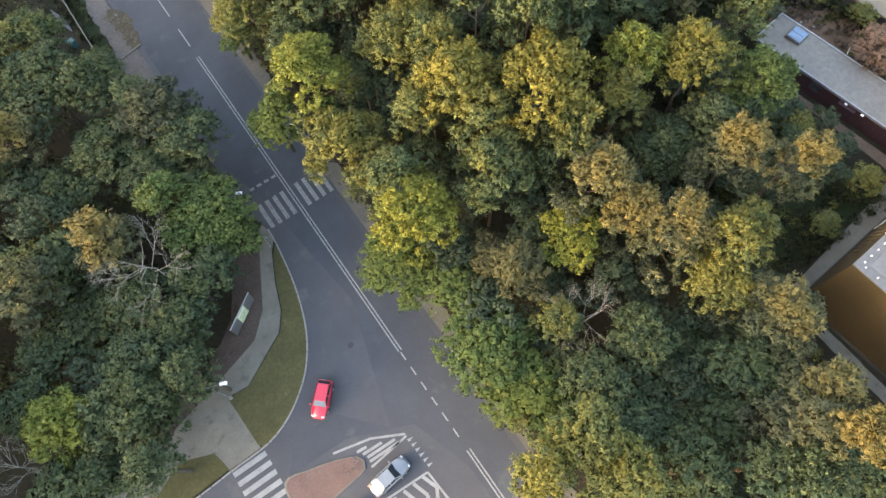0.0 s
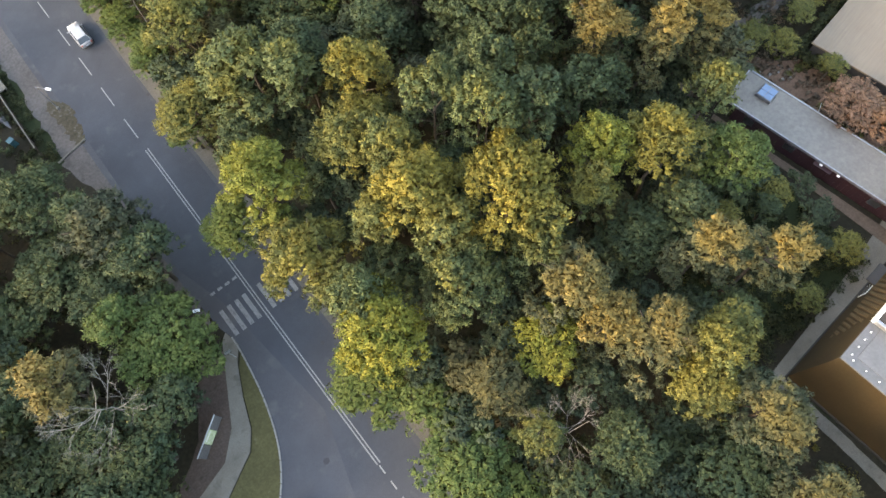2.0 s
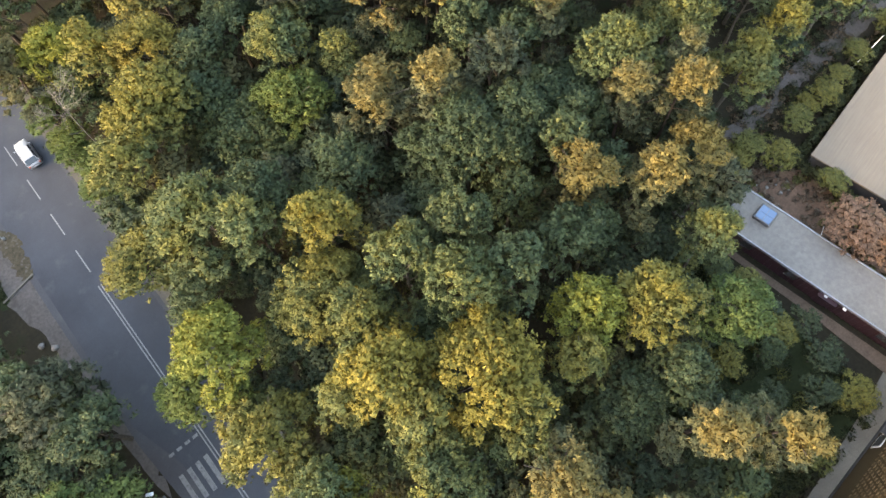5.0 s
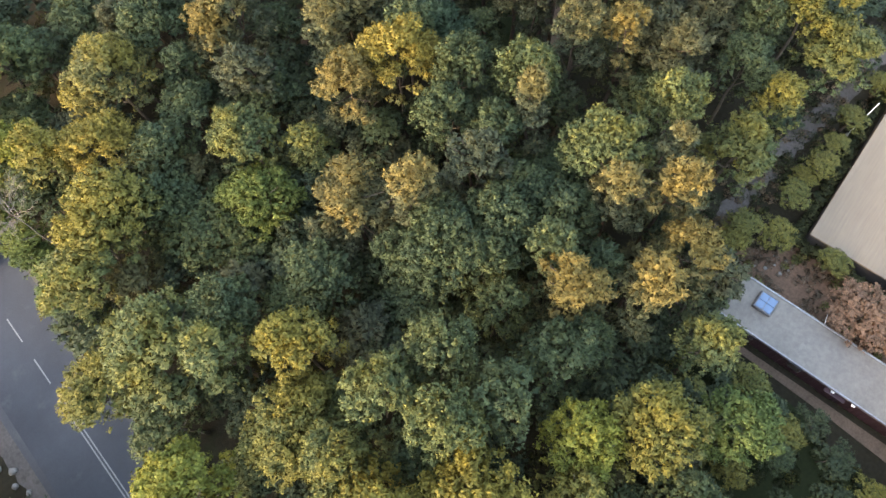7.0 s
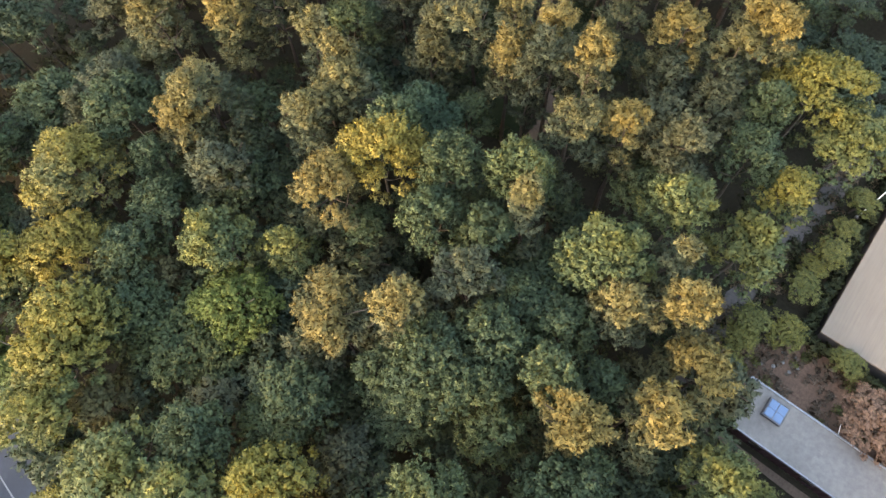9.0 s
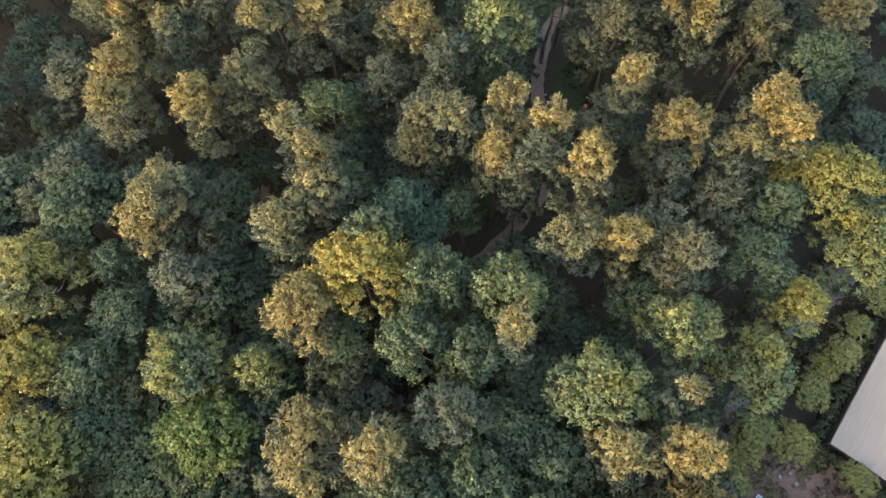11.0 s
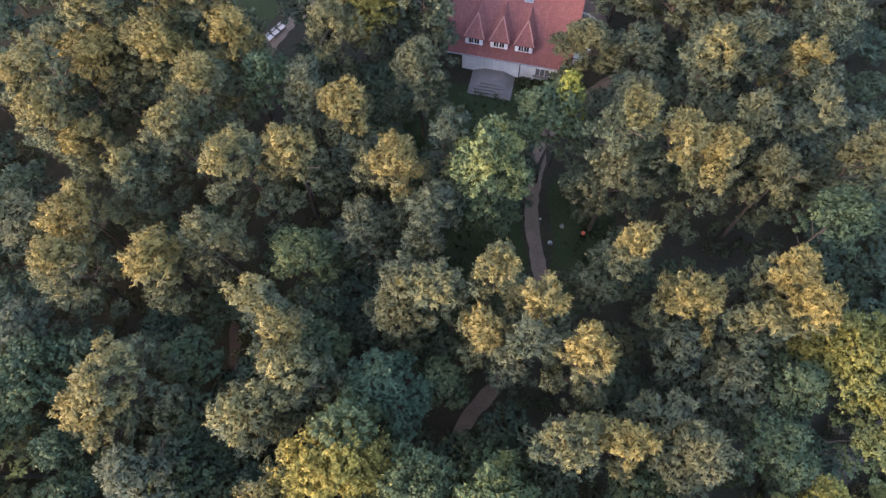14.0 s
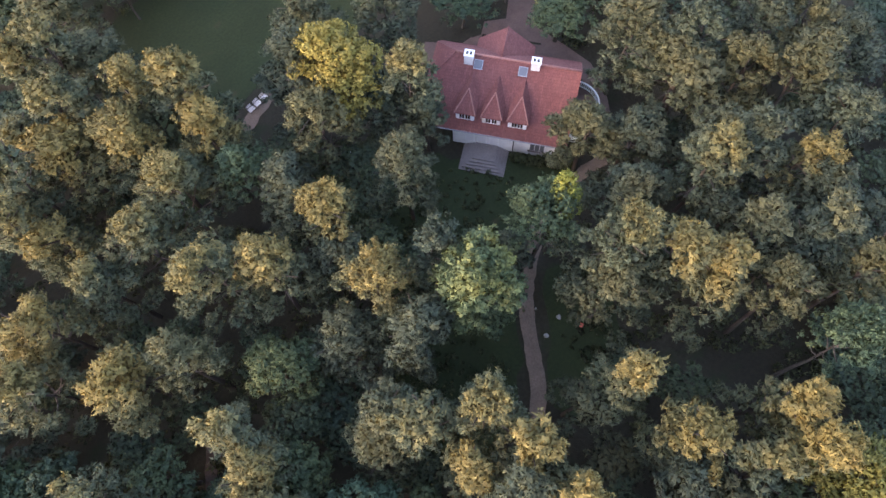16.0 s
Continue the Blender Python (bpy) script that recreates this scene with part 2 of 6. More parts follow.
INK = surface("dark_print", (0.05, 0.05, 0.055), (0.11, 0.11, 0.115), 8.0, 1.0, rough=0.7, bump=0.0)
LAMP_WHITE = surface("white_lamp_housing", (0.648, 0.657, 0.675), (0.774, 0.783, 0.792), 8.0, 1.0, rough=0.35, bump=0.0)


def tiled_roof():
    m, n, l, b = shader("red_roof_tiles", 0.85)
    b.inputs["Specular IOR Level"].default_value = 0.15
    co = n.new("ShaderNodeTexCoord").outputs["Object"]
    tile = n.new("ShaderNodeTexBrick")
    for key, v in (("Scale", 1.0), ("Brick Width", 0.26), ("Row Height", 0.30), ("Mortar Size", 0.018), ("Bias", 0.0), ("Mortar Smooth", 0.4)):
        tile.inputs[key].default_value = v
    tile.inputs["Color1"].default_value = rgba((0.110, 0.041, 0.035))
    tile.inputs["Color2"].default_value = rgba((0.138, 0.051, 0.042))
    tile.inputs["Mortar"].default_value = rgba((0.090, 0.030, 0.028))
    l.new(co, tile.inputs["Vector"])
    grain = noise_fac(n, l, co, 6.0, 5.0)
    moss = noise_fac(n, l, co, 0.5, 6.0, 0.65)
    streak = noise_fac(n, l, co, 1.4, 5.0, 0.6, (3.0, 0.35, 0.35))
    col = blend(n, l, "MULTIPLY", 1.0, tile.outputs["Color"], ramp(n, l, grain, ((0.3, (0.8, 0.8, 0.8)), (0.7, (1.15, 1.12, 1.12)))))
    col = blend(n, l, "MIX", ramp(n, l, moss, ((0.52, (0, 0, 0)), (0.75, (0.6, 0.6, 0.6)))), col, (0.135, 0.055, 0.046))
    col = blend(n, l, "MIX", ramp(n, l, streak, ((0.55, (0, 0, 0)), (0.8, (0.5, 0.5, 0.5)))), col, (0.215, 0.085, 0.076))
    l.new(col, b.inputs["Base Color"])
    bp = n.new("ShaderNodeBump")
    bp.inputs["Strength"].default_value, bp.inputs["Distance"].default_value = 0.35, 0.02
    l.new(tile.outputs["Fac"], bp.inputs["Height"])
    bp.invert = True
    l.new(bp.outputs["Normal"], b.inputs["Normal"])
    return m


ROOF_TILE = tiled_roof()


def glass_pane(name, tint, rough=0.06):
    m, n, l, b = shader(name, rough)
    b.inputs["Base Color"].default_value = rgba(tint)
    b.inputs["Specular IOR Level"].default_value = 0.8
    return m


PANE = glass_pane("dark_window_glass", (0.02, 0.025, 0.03))
SKY_PANE = glass_pane("rooflight_glass", (0.06, 0.115, 0.20), 0.2)
CURTAIN = glass_pane("curtained_glass", (0.46, 0.45, 0.46), 0.3)
VELUX = glass_pane("grey_rooflight_glass", (0.085, 0.09, 0.10), 0.5)
VELUX.node_tree.nodes["Principled BSDF"].inputs["Specular IOR Level"].default_value = 0.25
RIDGE = surface("pale_ridge_tiles", (0.17, 0.075, 0.062), (0.26, 0.125, 0.105), 6.0, 0.9, rough=0.9)


def car_paint(name, colour, metal=0.0):
    m, n, l, b = shader(name, 0.28, metal)
    co = n.new("ShaderNodeTexCoord").outputs["Object"]
    col = ramp(n, l, noise_fac(n, l, co, 3.0), ((0.3, tuple(0.9 * c for c in colour)), (0.7, colour)))
    l.new(col, b.inputs["Base Color"])
    b.inputs["Coat Weight"].default_value = 0.5
    return m


CAR_RED = car_paint("red_car_paint", (0.43, 0.010, 0.030))
CAR_WHITE = car_paint("white_car_paint", (0.27, 0.275, 0.285))
CAR_SILVER = car_paint("silver_car_paint", (0.165, 0.175, 0.19), 0.3)
CAR_DARK = car_paint("dark_car_paint", (0.02, 0.022, 0.03))


# ---- building helpers ----
from mathutils.geometry import tessellate_polygon


def link(name, bm, material, parent=None, label="", smooth=False):
    me = bpy.data.meshes.new(name)
    bm.normal_update()
    bm.to_mesh(me)
    bm.free()
    me.materials.append(material)
    if smooth:
        me.polygons.foreach_set("use_smooth", [True] * len(me.polygons))
    ob = new(name, me)
    ob.parent = parent
    if label:
        tagged(ob, label)
    return ob


def part(name, bm, material, parent, label="", smooth=False):
    return link(name, bm, material, parent, label, smooth)


def thing(name, m, label, category, group="", kind=""):
    ob = new(name)
    ob.empty_display_size = 0.3
    ob.matrix_basis = m
    return tagged(ob, label, category, group, kind)


def box(bm, x0, x1, y0, y1, z0, z1, bevel=0.0, m=None):
    r = bmesh.ops.create_cube(bm, size=1.0)
    vs = r["verts"]
    for v in vs:
        v.co = Vector(((x0 + x1) / 2 + v.co.x * (x1 - x0), (y0 + y1) / 2 + v.co.y * (y1 - y0), (z0 + z1) / 2 + v.co.z * (z1 - z0)))
    if m is not None:
        bmesh.ops.transform(bm, matrix=m, verts=vs)
    if bevel:
        es = list({e for v in vs for e in v.link_edges})
        bmesh.ops.bevel(bm, geom=es, offset=bevel, segments=1, affect="EDGES")
    return bm


def boxed(x0, x1, y0, y1, z0, z1, bevel=0.0):
    return box(bmesh.new(), x0, x1, y0, y1, z0, z1, bevel)


def rod(bm, a, b, r0, r1=None, sides=8):
    a, b = Vector(a), Vector(b)
    r1 = r0 if r1 is None else r1
    res = bmesh.ops.create_cone(bm, cap_ends=True, segments=sides, radius1=r0, radius2=r1, depth=(b - a).length)
    bmesh.ops.transform(bm, matrix=Matrix.Translation((a + b) / 2) @ (b - a).to_track_quat("Z", "Y").to_matrix().to_4x4(), verts=res["verts"])
    return bm


def slab(pts, z0, z1):
    """A flat plate with the outline pts (counter-clockwise), from z0 up to z1."""
    n = len(pts)
    bm = bmesh.new()
    top = [bm.verts.new((x, y, z1)) for x, y in pts]
    low = [bm.verts.new((x, y, z0)) for x, y in pts]
    for tri in tessellate_polygon([[Vector((x, y, 0)) for x, y in pts]]):
        bm.faces.new([top[i] for i in tri])
    for i in range(n):
        j = (i + 1) % n
        bm.faces.new((top[j], top[i], low[i], low[j]))
    bmesh.ops.recalc_face_normals(bm, faces=bm.faces)
    if sum(f.normal.z * f.calc_area() for f in bm.faces) < 0:
        bmesh.ops.reverse_faces(bm, faces=bm.faces)
    return bm


def smooth_line(pts, step=0.5, closed=False):
    """A Catmull-Rom line through pts, as evenly spaced points."""
    p = [Vector((x, y)) for x, y in pts]
    n = len(p)
    out = []
    for i in range(n if closed else n - 1):
        if closed:
            a, b, c, d = p[i - 1], p[i], p[(i + 1) % n], p[(i + 2) % n]
        else:
            a, b, c, d = p[max(i - 1, 0)], p[i], p[i + 1], p[min(i + 2, n - 1)]
        k = max(1, int((c - b).length / step))
        for j in range(k):
            t = j / k
            out.append(0.5 * ((2 * b) + (c - a) * t + (2 * a - 5 * b + 4 * c - d) * t * t + (3 * b - a - 3 * c + d) * t ** 3))
    if not closed:
        out.append(p[-1])
    return [(v.x, v.y) for v in out]


def ragged(pts, step=0.8, amount=0.35, seed=0, closed=True):
    """The same outline with an uneven edge."""
    rnd = random.Random(seed)
    return [(x + rnd.uniform(-amount, amount), y + rnd.uniform(-amount, amount)) for x, y in smooth_line(pts, step, closed)]


def ribbon(pts, width, z0, z1, seed=0, amount=0.12, step=0.7):
    """A band of that width along a line, its edges uneven."""
    rnd = random.Random(seed)
    line = [Vector(p) for p in smooth_line(pts, step)]
    bm = bmesh.new()
    rows = []
    for i, p in enumerate(line):
        d = (line[min(i + 1, len(line) - 1)] - line[max(i - 1, 0)]).normalized()
        s = Vector((-d.y, d.x))
        a = p + s * (width / 2 + rnd.uniform(-amount, amount))
        b = p - s * (width / 2 + rnd.uniform(-amount, amount))
        rows.append([bm.verts.new((q.x, q.y, z)) for q, z in ((a, z0), (a, z1), (b, z1), (b, z0))])
    for r, q in zip(rows, rows[1:]):
        for k in range(3):
            bm.faces.new((r[k], r[k + 1], q[k + 1], q[k]))
    bmesh.ops.recalc_face_normals(bm, faces=bm.faces)
    return bm


def structure(name, bm, material, label, category="ground"):
    return tagged(link(name, bm, material), label, category, kind="structure")


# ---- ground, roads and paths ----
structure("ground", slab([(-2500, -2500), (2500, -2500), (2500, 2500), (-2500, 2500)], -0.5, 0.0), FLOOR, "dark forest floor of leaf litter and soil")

kerb_line = smooth_line([(-0.95, 34.0), (-1.1, 31.4), (-1.95, 26.0), (-3.6, 21.1), (-6.4, 17.3), (-10.7, 14.75), (-16.0, 14.35), (-24.0, 14.0), (-60.0, 13.0)], 0.5)
south_line = smooth_line([(-60.0, 0.0), (-16.0, 0.4), (-9.0, -0.8), (-5.0, -4.0), (-2.8, -10.0), (-2.4, -20.0)], 0.8)
road_outline = [(7.6, -220), (7.7, 20), (7.5, 60), (7.7, 260), (-2.3, 260), (-2.2, 60), (-2.0, 42), (-1.4, 35.5)] + kerb_line + south_line + [(-2.4, -220)]
structure("road", slab(road_outline, -0.3, 0.02), ASPHALT, "grey asphalt main road with a side road joining it", "road")
lane = [(3.1, -40), (7.0, -40), (7.3, 260), (-1.6, 260), (-1.5, 44), (0.3, 38), (2.2, 22), (-1.5, 9), (-5, 13.0), (-9.5, 13.6), (-11.5, 10.8), (-5.4, 10.6), (0.5, 8.0), (2.5, 2)]
structure("road_wearing_course", slab(lane, 0.0, 0.026), ASPHALT_DARK, "darker newer asphalt along the traffic lanes", "road")
structure("shoulder_east", ribbon([(8.3, -60), (8.2, 10), (8.5, 22), (8.2, 45), (8.3, 70), (8.6, 120), (8.6, 240)], 2.0, -0.1, 0.012, 3, 0.25), SAND, "pale sandy shoulder along the road", "shoulder")
structure("shoulder_west", slab(ragged([(-1.8, 37), (-1.9, 60), (-1.9, 110), (-7.0, 110), (-5.6, 88), (-5.1, 80), (-5.0, 74), (-5.2, 68.7), (-5.4, 64.5), (-4.0, 58), (-3.4, 48), (-2.8, 40)], 1.0, 0.25, 5), -0.1, 0.014), LAYBY, "greyish dirt lay-by beside the road", "shoulder")
structure("grass_patch", slab(ragged([(-3.2, 72.6), (-3.0, 69.0), (-2.7, 65.2), (-1.6, 65.5), (-1.1, 68.4), (-0.9, 71.2), (-2.0, 72.5)], 0.4, 0.3, 6), -0.1, 0.05), SCRUFF, "scruffy patch of dry grass in the lay-by", "grass")
structure("dark_verge", slab(ragged([(-6.2, 64), (-5.2, 63.5), (-4.9, 68.7), (-4.7, 74), (-4.7, 80), (-5.3, 88), (-6.6, 88)], 0.7, 0.3, 26), -0.1, 0.03), LAWN, "dark grass strip along the garden wall", "grass")
structure("grass_verge", slab([(x + 0.0, y) for x, y in kerb_line[4:]if x > -12.6] + [(-12.55, 14.95), (-12.85, 20.5), (-10.7, 20.3), (-5.5, 23.2), (-4.25, 25.0), (-3.2, 28.1), (-2.05, 30.8)][::1], -0.1, 0.10), VERGE, "dry grass verge between kerb and pavement", "grass")
structure("grass_verge_side", slab([(-15.8, 14.6), (-16.3, 16.7), (-19.4, 17.9), (-22.3, 16.4), (-26.0, 15.8), (-40, 15.4), (-40, 13.7), (-24, 14.2)], -0.1, 0.10), VERGE, "dry grass verge beside the side road", "grass")
structure("pavement", slab([(-1.2, 34.8), (-1.9, 34.3), (-4.4, 29.2), (-5.8, 26.3), (-8.0, 24.0), (-12.4, 22.6), (-19.2, 20.6), (-24.0, 19.6), (-40, 18.5), (-40, 15.2), (-22.3, 16.2), (-19.4, 17.8), (-16.5, 16.6), (-15.9, 14.5), (-12.5, 14.6), (-12.9, 20.6), (-10.7, 20.4), (-5.6, 23.3), (-4.35, 25.1), (-3.3, 28.2), (-1.9, 31.4), (-0.8, 32.9)], -0.1, 0.09), PAVERS, "grey concrete block pavement widening at the crossing", "pavement")
structure("dirt_strip", slab(ragged([(-3.6, 33.5), (-5.6, 33.0), (-9.5, 26.8), (-15.5, 23.6), (-21.0, 22.0), (-20.0, 19.6), (-12.4, 22.0), (-8.2, 23.4), (-5.6, 26.0), (-4.0, 29.0), (-2.2, 33.2)], 0.8, 0.12, 8), -0.1, 0.03), DIRT, "reddish brown bare soil beside the pavement", "soil")

# kerb stones along the junction, one metre each
kerb = tagged(new("kerb"), "pale concrete kerb stones round the junction", "kerb", kind="structure")
stone_me = None
run = smooth_line(kerb_line, 1.0)
far = Vector(run[0])
for q in smooth_line([p for p in kerb_line if p[0] > -34.0], 0.1):
    d = Vector(q) - far
    if d.length >= 1.0:
        if stone_me is None:
            first = part("kerb_stone", boxed(-0.49, 0.49, -0.08, 0.08, -0.25, 0.13, 0.02), KERB, kerb)
            stone_me = first.data
            piece = first
        else:
            piece = new("kerb_stone", stone_me)
            piece.parent = kerb
        mid = far + d / 2
        piece.matrix_basis = pose(mid.x, mid.y, 0.0, 0, 0, math.degrees(math.atan2(d.y, d.x)))
        far = Vector(q)

# road markings, each stroke a thin raised film of paint
marks = tagged(new("road_markings"), "white painted road markings on the asphalt", "road marking", kind="structure")


def stroke(name, a, b, width, paint=PAINT, z=0.034):
    a, b = Vector(a), Vector(b)
    d = (b - a).normalized()
    s = Vector((-d.y, d.x)) * width / 2
    part(name, slab([tuple(a - s), tuple(b - s), tuple(b + s), tuple(a + s)], z - 0.006, z), paint, marks)


for side in (-0.16, 0.16):
    stroke("solid_line", (3.3 + side, 14.6), (3.3 + side, 59.4), 0.13)
    stroke("solid_line", (3.3 + side, -40.0), (3.3 + side, 3.2), 0.13)
y = 4.6
while y < 14.0:
    stroke("short_dash", (3.25, y), (3.25, y + 0.95), 0.14)
    y += 1.78
y = 61.4
while y < 230:
    stroke("lane_dash", (3.3, y), (3.3, y + 3.4), 0.13)
    y += 5.9
for i in range(9):
    x = -0.55 + i * 0.93
    if abs(x + 0.2 - 3.3) < 0.35:
        continue
    stroke("crossing_stripe", (x + 0.2, 33.8), (x + 0.2, 37.1), 0.47, PAINT_WORN)
for i in range(4):
    stroke("stop_dash", (-0.3 + i * 0.9, 39.25), (0.25 + i * 0.9, 39.25), 0.32, PAINT_WORN)
for i in range(5):
    stroke("crossing_stripe", (-15.75, 13.9 - i * 0.98), (-12.3, 13.9 - i * 0.98), 0.5)
for i in range(4):
    stroke("crossing_stripe", (-15.75, 5.8 - i * 0.98), (-12.3, 5.8 - i * 0.98), 0.5)
# hatched tongue in front of the traffic island
stroke("hatch_border", (-7.2, 10.2), (-3.6, 9.3), 0.22)
stroke("hatch_border", (-3.6, 9.3), (-0.7, 7.75), 0.22)
stroke("hatch_border", (-4.9, 7.1), (-0.7, 7.55), 0.2)
for y, x0, x1 in ((8.95, -5.3, -4.3), (8.45, -4.95, -2.95), (7.98, -4.75, -1.75), (7.55, -4.75, -1.6)):
    stroke("hatch_stripe", (x0, y + 0.06), (x1, y - 0.06), 0.27)
for i in range(6):
    cx, cy = -0.55 + i * 0.05, 7.1 - i * 0.58
    part("give_way_tooth", slab([(cx - 0.28, cy - 0.16), (cx + 0.28, cy), (cx - 0.28, cy + 0.16)], 0.028, 0.034), PAINT, marks)
# chevrons south of the side road's lane
stroke("hatch_border", (-9.5, 4.25), (-0.9, 3.75), 0.2)
stroke("hatch_border", (-0.9, 3.75), (-0.4, -2.6), 0.2)
stroke("hatch_border", (-0.6, -2.6), (-9.5, 1.9), 0.2)
for i in range(6):
    x = -1.5 - i * 1.05
    stroke("chevron", (x, 3.7), (x + 0.55, 2.2 - i * 0.1), 0.32)
    stroke("chevron", (x + 0.55, 2.2 - i * 0.1), (x - 0.5, 0.4 + i * 0.16), 0.32)

island = tagged(new("traffic_island"), "raised traffic island of reddish block paving with kerb", "traffic island", kind="structure")
isle = smooth_line([(-12.2, 10.6), (-9.5, 10.2), (-7.4, 9.6), (-5.5, 8.7), (-5.05, 8.0), (-5.45, 7.25), (-7.0, 7.0), (-9.3, 6.8), (-12.2, 6.9)], 0.6, True)
part("island_kerb", slab(isle, -0.1, 0.12), PAVERS, island)
part("island_paving", slab([(-8.6 + (x + 8.6) * 0.955, 8.6 + (y - 8.6) * 0.92) for x, y in isle], 0.05, 0.135), RED_PAVE, island)

# bitumen patches and covers in the carriageway
for i, (cx, cy, r) in enumerate(((-0.4, 17.95, 0.32), (6.9, 18.4, 0.22), (7.2, 66.0, 0.22), (5.9, 27.5, 0.2))):
    structure("manhole_cover", slab([(cx + r * math.cos(a * 0.628), cy + r * math.sin(a * 0.628)) for a in range(10)], 0.0, 0.038), DARK, "dark iron cover set in the asphalt", "cover")

# park paths and clearings
structure("park_path", ribbon([(57.0, 52.8), (60.0, 54.1), (66.0, 54.4), (71.0, 55.2), (74.4, 57.6), (77.7, 61.6), (81.0, 65.3), (85.0, 68.0), (89.0, 70.3), (96.5, 70.6), (103, 69)], 1.5, -0.1, 0.035, 2, 0.12), PATHWAY, "narrow trodden earth path through the wood", "path")
structure("park_path_west", ribbon([(68.8, 100.4), (72.0, 102.6), (77.2, 104.4), (84, 104.8), (92, 102)], 1.6, -0.1, 0.035, 4, 0.15), PATHWAY, "narrow earth path passing the benches", "path")
structure("park_path_south", ribbon([(44.5, 70.0), (46.8, 74.7), (49.5, 77.8)], 1.2, -0.1, 0.03, 5, 0.15), DIRT, "short stretch of earth path among the pines", "path")
structure("forest_track", ribbon([(55, 24.5), (62.0, 25.4), (68.8, 26.2), (81.0, 26.6), (90, 26.4), (130, 28)], 2.3, -0.1, 0.02, 9, 0.25), LAYBY, "sandy track between trees and shrubs", "path")
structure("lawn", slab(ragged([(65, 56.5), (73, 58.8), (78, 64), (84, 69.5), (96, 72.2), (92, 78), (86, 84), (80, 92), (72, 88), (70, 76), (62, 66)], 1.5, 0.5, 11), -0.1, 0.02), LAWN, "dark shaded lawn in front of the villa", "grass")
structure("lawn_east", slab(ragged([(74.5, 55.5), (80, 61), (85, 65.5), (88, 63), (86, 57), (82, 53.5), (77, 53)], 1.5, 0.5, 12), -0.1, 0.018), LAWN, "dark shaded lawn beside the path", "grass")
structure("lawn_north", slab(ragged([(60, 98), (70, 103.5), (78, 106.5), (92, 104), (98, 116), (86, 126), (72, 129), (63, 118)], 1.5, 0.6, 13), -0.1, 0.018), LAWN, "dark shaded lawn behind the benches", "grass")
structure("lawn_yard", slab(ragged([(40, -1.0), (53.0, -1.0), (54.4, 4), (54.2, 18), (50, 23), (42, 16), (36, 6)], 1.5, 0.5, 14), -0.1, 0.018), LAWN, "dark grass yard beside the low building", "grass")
structure("yard_path", slab([(36.7, -4.4), (38.6, -4.35), (60.0, -3.0), (60.0, 0.1), (52.0, -1.35), (45.6, -2.25), (38.0, -3.15), (36.7, -3.5)], -0.1, 0.03), PAVERS, "grey paved path along the apartment block", "path")
structure("yard_path_west", ribbon([(37.75, -4.41), (37.9, -12.0), (38.1, -30.0)], 1.2, -0.1, 0.028, 15, 0.06), PAVERS, "grey paved path along the ochre wall", "path")
structure("building_apron", slab([(57.2, -3.0), (58.9, -3.0), (57.6, 7.1), (56.5, 15.1), (55.9, 20.2), (55.2, 20.0), (55.8, 14.6), (56.6, 6.5)], -0.1, 0.05), PATHWAY, "narrow paved strip along the maroon wall", "path")
structure("rough_yard", slab(ragged([(61.5, 21.5), (66.0, 22.0), (69.2, 17.5), (70.0, 8), (69.5, -6), (62.5, -6), (62.2, 10)], 1.2, 0.8, 16), -0.1, 0.02), RUBBLE, "rough bare soil yard with rubble", "soil")


